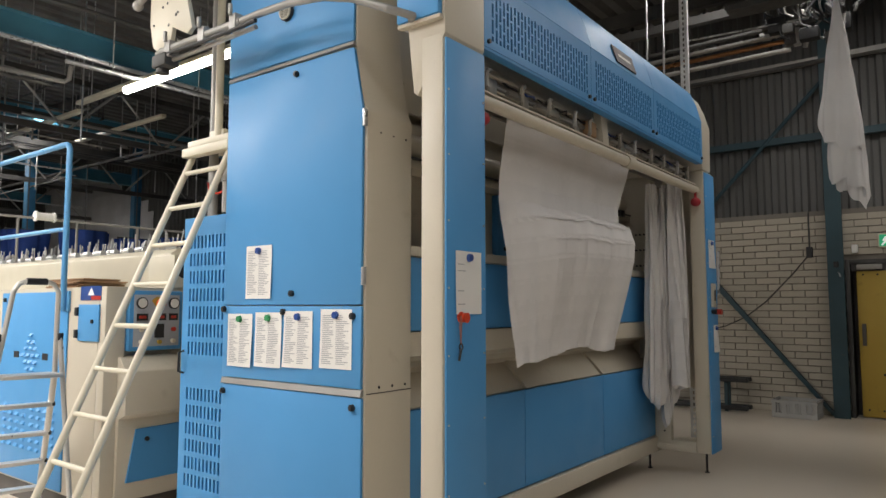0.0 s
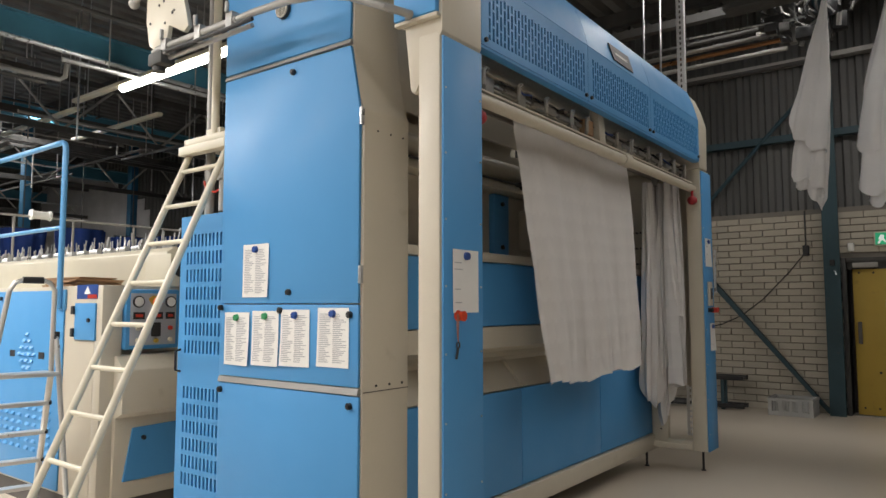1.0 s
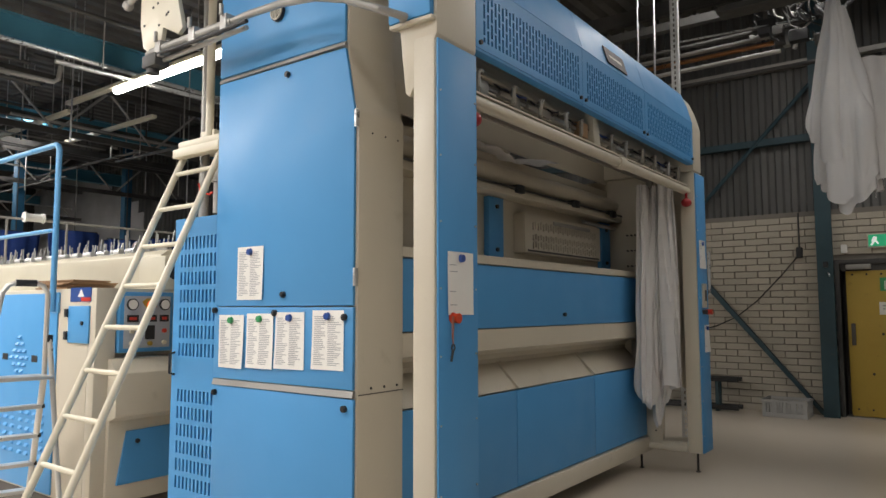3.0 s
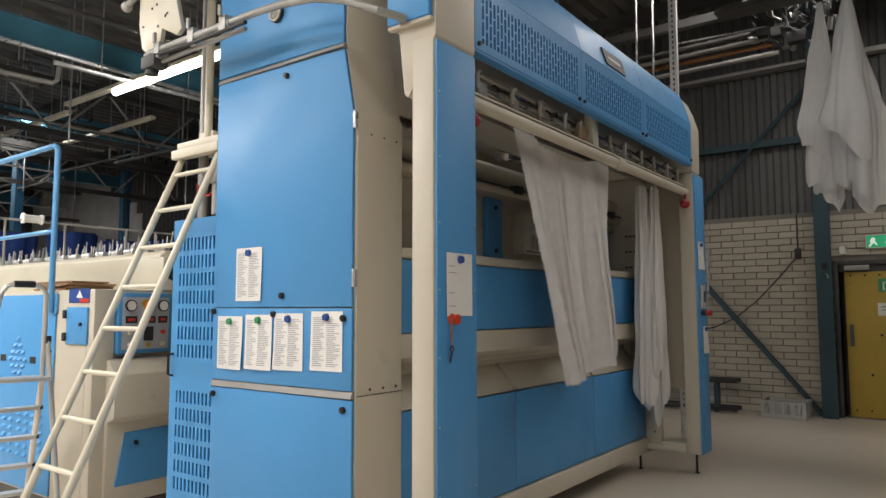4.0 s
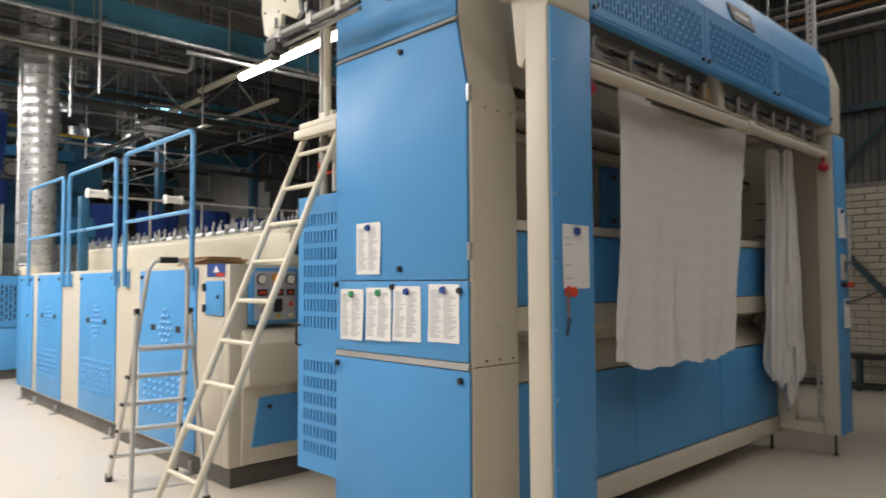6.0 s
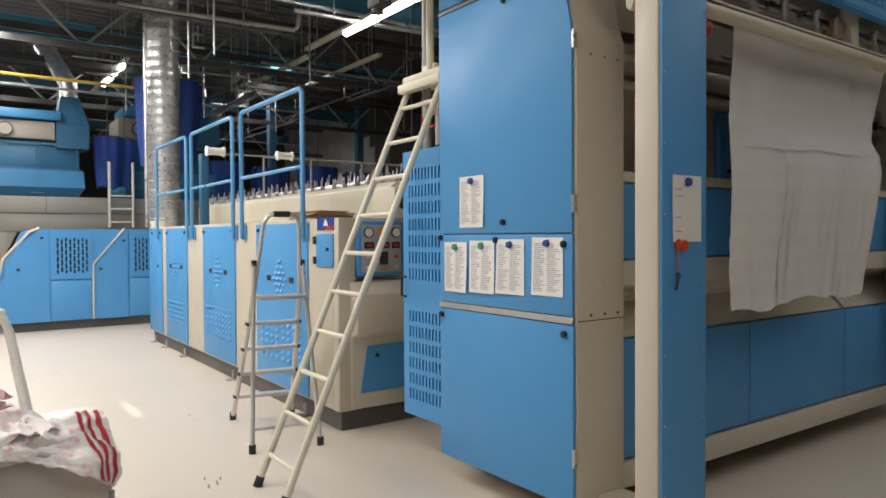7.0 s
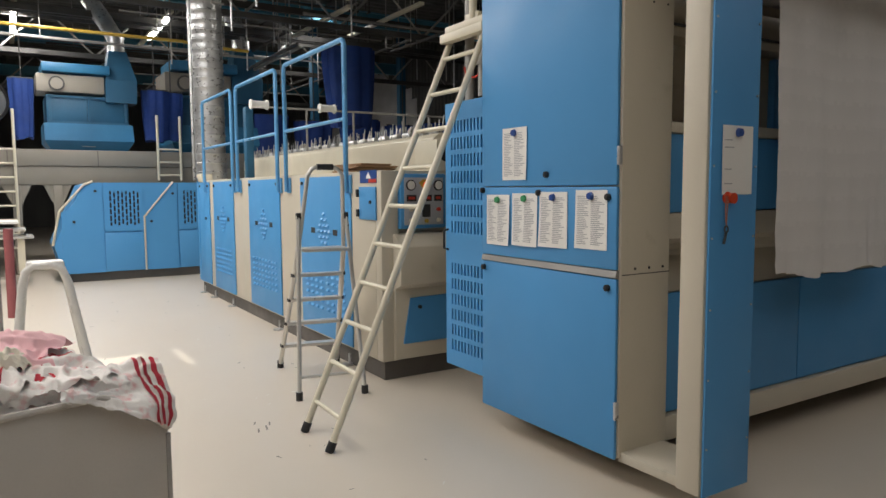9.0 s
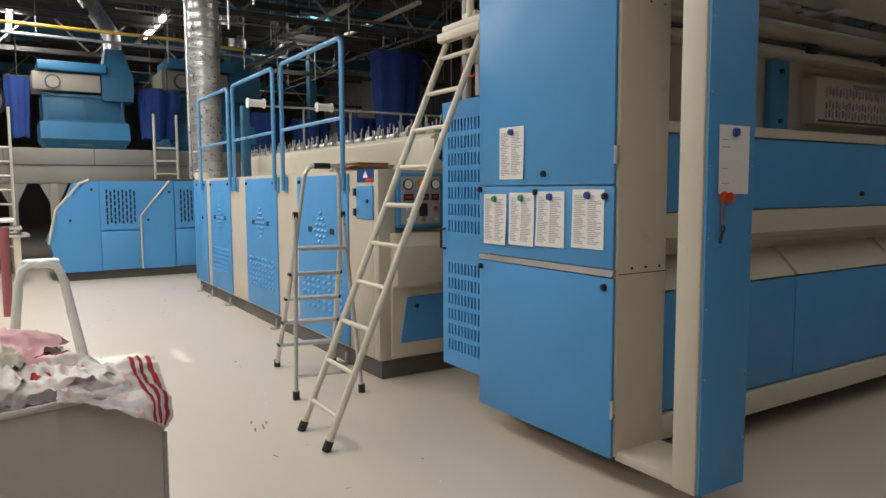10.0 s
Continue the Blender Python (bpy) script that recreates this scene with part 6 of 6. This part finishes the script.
# ---- linen ----
def cone_linen(label, seed, length, width, wing=0.0):
    """A linen piece held by a corner: a slanting cone, a narrower tail under it and, for a wide one, a wing on a second clip."""
    t = thing("hanging_linen", (0, 0, 0), label, "linen", "linen on the overhead conveyor")
    pieces = [(0.0, 0.7, 1.0, 0.1, 0.0, 0.24, 0.0), (0.1, 0.94, 0.84, -0.16, 0.03, 0.12, 1.0), (0.5, 1.0, 0.7, -0.22, 0.06, 0.1, 2.0)]
    if wing:
        pieces += [(0.0, 0.86, 0.95, 0.0, wing, 0.1, 3.0), (0.36, 0.9, 0.8, 0.0, 0.48 * wing, 0.1, 4.0)]
    for f0, f1, share, aside, dx, slant, ph in pieces:
        bm = B()
        n, m = 64, 22
        rings = []
        for j in range(m + 1):
            f = f0 + (f1 - f0) * j / m
            w = 0.012 + width * 0.5 * share * min(1.0, (f / 0.66) ** 0.9)
            deep = 1.9 if ph == 4.0 else (0.95 if wing else 0.45)
            ring = []
            for i in range(n):
                a = 2 * math.pi * i / n
                fold = 1 + 0.26 * math.sin(3 * a + seed + 1.6 * f + ph) * min(1, f * 2) + 0.05 * math.sin(9 * a + 2.3 * seed + 5 * f + ph) + 0.36 * min(1, f * 3) * noise.noise(Vector((1.5 * math.cos(a), 1.5 * math.sin(a), 3 * f + 2 * seed + ph)))
                crease = 0.012 * noise.noise(Vector((3 * math.cos(a), 3 * math.sin(a), 9 * f + seed + ph)))
                dz = (slant * math.sin(a + 0.9) + 0.06 * math.sin(2 * a + seed + ph) + 0.03 * math.sin(5 * a + ph)) * (j / m) ** 2 * length * 0.5
                y = aside * width * min(1.0, f * 1.3)
                ring.append(bm.verts.new((dx + (deep * w * fold + crease) * math.cos(a), y + (w * fold + crease) * math.sin(a), -f * length + dz)))
            rings.append(ring)
        for a, b in zip(rings, rings[1:]):
            for i in range(n):
                bm.faces.new((a[i], a[(i + 1) % n], b[(i + 1) % n], b[i]))
        part("linen_fold", bm, LIT_CLOTH, t, smooth=80)
    for dx in ((0.0, wing) if wing else (0.0,)):
        bm = box(B(), dx - 0.03, dx + 0.03, -0.03, 0.03, -0.03, 0.06, 0.006)
        rod(bm, (dx, 0, 0.05), (dx, 0, 0.12), 0.012, 8)
        part("clip", bm, BLACK, t)
    return t


# Lighter copy of CLOTH; the strong light on this linen is in its colour.
LIT_CLOTH = material("lit_linen", (0.84, 0.83, 0.83), 0.9, grain=0.03, scale=10, bump=0.08, fine=300)
LINEN_A = cone_linen("white linen sheet hanging in folds from a clip", 0.7, 2.06, 0.31)
LINEN_B = cone_linen("second white linen sheet hanging in folds from two clips", 2.9, 2.15, 0.45, 0.7)

# linen queue inside the feeder's far end
q_linen = thing("queued_linen", (6.3, 2.2, 2.6), "white linen gathered in long folds at the feeder's end", "linen")
for k, (x, y, w, z0, slant) in enumerate(((6.17, 2.3, 0.115, 0.66, 0.05), (6.26, 2.22, 0.075, 1.6, 0.12), (6.3, 2.24, 0.09, 0.98, 0.1), (6.24, 2.29, 0.07, 0.74, -0.06), (6.38, 2.24, 0.1, 0.55, 0.14))):
    bm = B()
    n, m = 48, 34
    rings = []
    for j in range(m + 1):
        f = j / m
        ring = []
        for i in range(n):
            a = 2 * math.pi * i / n
            q = Vector((1.6 * math.cos(a), 1.6 * math.sin(a), 5 * f + 3 * k))
            r = w * (0.5 + 0.6 * f ** 0.8) * (1 + 0.24 * math.sin(6 * a + 2 * k + 1.6 * f) + 0.12 * math.sin(13 * a + 3 * f) + 0.3 * noise.noise(q))
            r *= 1.0 if f < 0.94 else 1 - 0.35 * ((f - 0.94) / 0.06) ** 2
            z = 2.62 + (z0 - 2.62) * f + slant * math.sin(a + 0.6 * k) * f ** 3 + 0.02 * math.sin(4 * a + k) * f ** 3
            ring.append(bm.verts.new((x + r * math.cos(a) + 0.02 * math.sin(4 * f + k), y + 0.6 * r * math.sin(a), z)))
        rings.append(ring)
    for a, b in zip(rings, rings[1:]):
        for i in range(n):
            bm.faces.new((a[i], a[(i + 1) % n], b[(i + 1) % n], b[i]))
    bm.faces.new(rings[-1])
    part("linen_fold", bm, CLOTH, q_linen, smooth=80)
part("hook", rod(B(), (6.25, 2.26, 2.6), (6.25, 2.26, 2.72), 0.03, 8), GREY_METAL, q_linen)

# ---- sheets that pass through the feeder ----
COLS, ROWS, SHEET_W, SHEET_L = 24, 12, 1.86, 1.66


def wrinkle(gx, gz, seed):
    """Standing-out of the cloth at a place on the sheet: long folds and fine creases."""
    amp = 0.3 + 0.7 * min(1.0, gz / 1.4)
    d = 0.010 * math.sin(9 * gx + seed + 0.8 * gz) + 0.007 * math.sin(23 * gx + 2 * seed - 1.3 * gz)
    d += 0.018 * noise.noise(Vector((gx * 3.2, gz * 0.9, seed))) + 0.009 * noise.noise(Vector((gx * 9 + gz * 2, gz * 2.0, seed + 4)))
    d += 0.004 * noise.noise(Vector((gx * 24 - gz * 8, gz * 9, seed + 9)))
    return 1.35 * amp * d


def make_sheet(label, seed):
    """A bed sheet in small rigid patches that overlap a little."""
    t = thing("bed_sheet", (4.4, 2.15, 2.65), label, "sheet", "sheets in the feeder")
    w, h = SHEET_W / COLS, SHEET_L / ROWS
    grid = []
    for r in range(ROWS):
        row = []
        for c in range(COLS):
            bm = B()
            n, m = 4, 6
            g = []
            for j in range(m + 1):
                v = (j / m - 0.5) * 1.12
                line = []
                for i in range(n + 1):
                    u = (i / n - 0.5) * 1.1
                    gx, gz = (c + 0.5 + u) * w, (r + 0.5 + v) * h
                    hem = 0.016 * math.sin(6 * gx + seed) + 0.008 * math.sin(15 * gx) if r == ROWS - 1 and j > m - 2 else 0.0
                    line.append(bm.verts.new((u * w, wrinkle(gx, gz, seed), -v * h + hem)))
                g.append(line)
            for j in range(m):
                for i in range(n):
                    bm.faces.new((g[j][i], g[j][i + 1], g[j + 1][i + 1], g[j + 1][i]))
            ob = new("sheet_patch", mesh_of("sheet_patch", bm, CLOTH, 0))
            ob.data.shade_smooth()
            ob.parent = t
            row.append(ob)
        grid.append(row)
    return t, grid


SHEET_A, GRID_A = make_sheet("white bed sheet hanging unfolded in the feeder", 1.0)
SHEET_B, GRID_B = make_sheet("second white bed sheet drawn open in the feeder", 2.2)


def soft_step(x, a, b):
    f = min(1.0, max(0.0, (x - a) / (b - a)))
    return f * f * (3 - 2 * f)


def drawn_in(arc):
    """Depth and height on the way inside: a hanging run, a slope up from it, then a flat run; arc counts up from the foot of the slope."""
    if arc <= 0:
        return 2.19, 2.39 + arc
    if arc < 0.43:
        return 2.19 + 0.72 * arc, 2.39 + 0.694 * arc
    return 2.5 + arc - 0.43, 2.69


def sheet_poses(phase, left, right, sag, foot_left, foot_right, bows, foot_sag, kick, ripple, taken):
    """Patch poses in the sheet's space. left, right: ends of the top edge along the machine; foot_left, foot_right: the lower
    corners (along, height); sag and foot_sag: dip of the top and lower edges; bows: sideways swell of the two side edges;
    kick: how far the flung fold stands out; ripple: depth of the hanging folds; taken: length that is drawn inside."""
    lattice = np.zeros((ROWS + 1, COLS + 1, 3))
    for c in range(COLS + 1):
        u = c / COLS
        arch = 4 * u * (1 - u)
        x0, x1 = left + (right - left) * u, foot_left[0] + (foot_right[0] - foot_left[0]) * u
        z1 = foot_left[1] + (foot_right[1] - foot_left[1]) * u - foot_sag * arch
        bow = bows[0] + (bows[1] - bows[0]) * u
        way = []
        for k in range(49):
            v = k / 48
            x = x0 + (x1 - x0) * v + 4 * v * (1 - v) * bow
            wave = ripple * (0.2 + 0.8 * v) * (0.6 * math.sin(17 * u + phase + 0.9 * v) + 0.4 * math.sin(31 * u - 1.7 * phase + 2.0 * v) + 0.5 * math.sin(7 * u + 2 * phase - 1.5 * v))
            if taken > 0:
                y, z = drawn_in(taken - v * SHEET_L)
                z -= 0.035 * math.sin(8 * u + phase) * v
            else:
                y, z = 2.13, 2.62 - sag * arch ** 2 * (1 - v) + (z1 - 2.62) * v
                ridge = soft_step(v, 0.32, 0.41) * (1 - soft_step(v, 0.44, 1.05)) * soft_step(u, 0.02, 0.36)
                y += -kick * ridge + 0.3 * kick * soft_step(v, 0.0, 0.28) * (1 - soft_step(v, 0.3, 0.6))
            way.append((x, y + wave, z))
        way = np.array(way)
        run = np.concatenate(([0.0], np.cumsum(np.linalg.norm(np.diff(way, axis=0), axis=1))))
        steps = np.linspace(0.0, run[-1], ROWS + 1)
        for axis in range(3):
            lattice[:, c, axis] = np.interp(steps, run, way[:, axis])
    out = []
    for r in range(ROWS):
        row = []
        for c in range(COLS):
            a, b, d, e = (Vector(lattice[i, j]) for i, j in ((r, c), (r, c + 1), (r + 1, c), (r + 1, c + 1)))
            up = (a + b - d - e).normalized()
            out_of = up.cross(b + e - a - d).normalized()
            m = Matrix((out_of.cross(up), out_of, up)).transposed().to_4x4()
            m.translation = (a + b + d + e) / 4 - Vector((4.4, 2.15, 2.65))
            row.append(m)
        out.append(row)
    return out


# one working cycle: seconds from the fling, then what sheet_poses takes
CYCLE = (
    (-4.4, 6.2, 6.42, 0.0, (6.2, 0.8), (6.42, 0.8), (0, 0), 0.0, 0.0, 0.05, 0),
    (-4.0, 5.5, 5.95, 0.2, (5.85, 0.9), (6.2, 0.95), (0, 0), 0.0, 0.0, 0.06, 0),
    (-3.6, 3.97, 4.99, 0.42, (4.85, 0.95), (5.6, 1.13), (0, 0), 0.04, 0.0, 0.075, 0),
    (-3.4, 3.61, 5.06, 0.1, (4.22, 1.0), (5.05, 1.2), (0, 0), 0.05, 0.0, 0.075, 0),
    (-3.2, 3.48, 5.09, 0.1, (3.68, 1.08), (4.55, 1.2), (0, 0.05), 0.04, 0.0, 0.075, 0),
    (-2.9, 3.41, 5.0, 0.1, (3.15, 1.16), (4.15, 1.14), (0.05, 0.24), 0.06, 0.0, 0.075, 0),
    (-2.6, 3.38, 5.1, 0.05, (3.38, 1.09), (4.48, 1.07), (0, 0), 0.05, 0.0, 0.075, 0),
    (-2.4, 3.53, 5.23, 0.05, (3.19, 1.17), (4.92, 1.22), (0.07, -0.22), 0.08, 0.0, 0.075, 0),
    (-2.2, 3.45, 5.2, 0.05, (3.55, 1.12), (5.0, 1.1), (0.15, 0), 0.04, 0.0, 0.075, 0),
    (-1.9, 3.43, 5.1, 0.05, (3.54, 1.13), (5.1, 1.3), (0.1, -0.1), 0.05, 0.0, 0.065, 0),
    (-1.6, 3.46, 5.25, 0.1, (3.41, 1.05), (4.85, 1.0), (0.08, 0), 0.02, 0.0, 0.035, 0),
    (-1.2, 3.46, 5.2, 0.11, (3.42, 1.05), (4.98, 1.03), (0, 0), 0.05, 0.0, 0.025, 0),
    (-0.7, 3.45, 5.22, 0.05, (3.42, 1.05), (5.0, 1.05), (0, 0), 0.03, 0.0, 0.02, 0),
    (-0.1, 3.44, 5.25, 0.0, (3.55, 1.15), (4.83, 1.21), (-0.05, -0.06), -0.05, 0.15, 0.025, 0),
    (0.2, 3.46, 5.27, 0.0, (3.7, 1.17), (4.93, 1.23), (-0.03, -0.05), -0.05, 0.15, 0.025, 0),
    (0.5, 3.48, 5.25, 0.0, (3.98, 1.12), (5.1, 1.17), (-0.03, 0.0), -0.04, 0.12, 0.025, 0),
    (0.8, 3.5, 5.2, 0.0, (4.38, 1.0), (5.42, 1.05), (-0.08, 0.22), 0.0, 0.03, 0.025, 0),
    (1.0, 3.55, 5.25, 0.0, (4.03, 1.0), (5.45, 1.05), (0, 0.05), 0.02, 0.0, 0.025, 0),
    (1.25, 3.48, 5.25, 0.0, (3.6, 1.03), (5.12, 1.03), (0, 0), 0.03, 0.0, 0.022, 0),
    (1.5, 3.42, 5.22, 0.0, (3.4, 1.05), (4.98, 1.02), (0, 0), 0.03, 0.0, 0.022, 0),
    (2.0, 3.32, 5.08, 0.0, (3.42, 1.04), (5.03, 1.03), (0, 0), 0.0, 0.0, 0.022, 0),
    (2.1, 3.34, 5.08, 0.0, (3.42, 1.04), (5.04, 1.05), (0, 0), 0.0, 0.0, 0.02, 0.25),
    (2.2, 3.36, 5.08, 0.0, (3.43, 1.04), (5.05, 1.05), (0, 0), 0.0, 0.0, 0.02, 0.36),
    (2.3, 3.37, 5.1, 0.0, (3.44, 1.04), (5.08, 1.05), (0, 0), 0.0, 0.0, 0.02, 0.56),
    (2.4, 3.38, 5.1, 0.0, (3.44, 1.04), (5.1, 1.05), (0, 0), 0.0, 0.0, 0.02, 0.82),
    (2.5, 3.38, 5.12, 0.0, (3.44, 1.04), (5.12, 1.05), (0, 0), 0.0, 0.0, 0.02, 1.12),
    (2.6, 3.38, 5.12, 0.0, (3.44, 1.04), (5.12, 1.05), (0, 0), 0.0, 0.0, 0.02, 1.42),
    (2.7, 3.38, 5.12, 0.0, (3.44, 1.04), (5.12, 1.05), (0, 0), 0.0, 0.0, 0.015, 1.66),
    (2.85, 3.38, 5.12, 0.0, (3.44, 1.04), (5.12, 1.05), (0, 0), 0.0, 0.0, 0.01, 1.85),
    (3.1, 3.38, 5.12, 0.0, (3.44, 1.04), (5.12, 1.05), (0, 0), 0.0, 0.0, 0.01, 2.3),
)


def key_sheet(grid, start, first, last, early=0.0):
    """Keys every patch of a sheet; start: the clip's second at which its fling begins."""
    keyed = [(start + k[0] - early * min(1.0, max(0.0, (k[0] - 0.8) / 0.9)), sheet_poses(0.9 * k[0], *k[1:])) for k in CYCLE]
    keyed = [k for k in keyed if first - 0.51 <= k[0] <= last + 0.51]
    rows = [(min(max(t, first), last), ps) for t, ps in keyed]
    if rows[0][0] > first:
        rows.insert(0, (first, rows[0][1]))
    if rows[-1][0] < last:
        rows.append((last, rows[-1][1]))
    seen, clean = set(), []
    for t, ps in rows:
        if round(t, 2) not in seen:
            seen.add(round(t, 2))
            clean.append((t, ps))
    for r in range(ROWS):
        for c in range(COLS):
            walk(grid[r][c], [(t, ps[r][c]) for t, ps in clean])


def motions():
    key_sheet(GRID_A, 0.0, 0.0, 10.0)
    key_sheet(GRID_B, 7.4, 0.0, 10.0, 0.31)
    walk(MOVING_BAG, [(0, pose(-1.2, 13.0, 4.3)), (6.2, pose(2.35, 13.0, 4.3, 0, 0, 3)), (7.5, pose(3.95, 13.0, 4.3, 0, 2, 0)), (9.0, pose(5.95, 13.0, 4.3, 0, -2, 4)), (10, pose(7.1, 13.0, 4.3))])
    clip = 4.72
    walk(LINEN_A, [(0, pose(7.99, 0.97, clip, 0, 0, 0)), (0.5, pose(7.99, 1.0, clip, 2, 0, 6)), (0.9, pose(7.99, 1.02, clip, 8, 0, 12)), (1.2, pose(7.99, 1.08, clip, 3, 0, 16)), (1.6, pose(7.99, 1.12, clip, -1, 0, 10)), (2.1, pose(7.99, 1.1, clip, 0, 0, 4)), (2.5, pose(7.99, 0.95, clip, 2, 0, 2)), (2.7, pose(7.99, 0.92, clip, 2, 0, 2)), (3.8, pose(7.99, 1.0, clip, 3, 0, -6)), (4.5, pose(7.99, 1.0, clip, 0, 0, -10)), (5.0, pose(7.99, 0.97, clip, 0, 0, -6)), (5.6, pose(7.99, 0.95, clip, 1, 0, -4)), (10, pose(7.99, 0.9, clip))])
    walk(LINEN_B, [(0, pose(7.8, -0.5, clip, 0, 0, -60)), (0.7, pose(7.8, 0.1, clip, 0, 6, -60)), (1.0, pose(7.8, 0.42, clip, 0, 5, -60)), (1.5, pose(7.8, 0.68, clip, 0, 3, -70)), (2.1, pose(7.8, 0.8, clip, 0, 0, -75)), (2.7, pose(7.8, 0.9, clip, 0, -3, -75)), (3.3, pose(7.8, 0.78, clip, 0, 0, -30)), (3.8, pose(7.8, 0.72, clip, 0, 0, 4)), (4.5, pose(7.8, 0.84, clip, -1, 0, 6)), (5.0, pose(7.8, 0.86, clip, 0, 0, 6)), (10, pose(7.8, 0.8, clip))])


build_bricks()
motions()
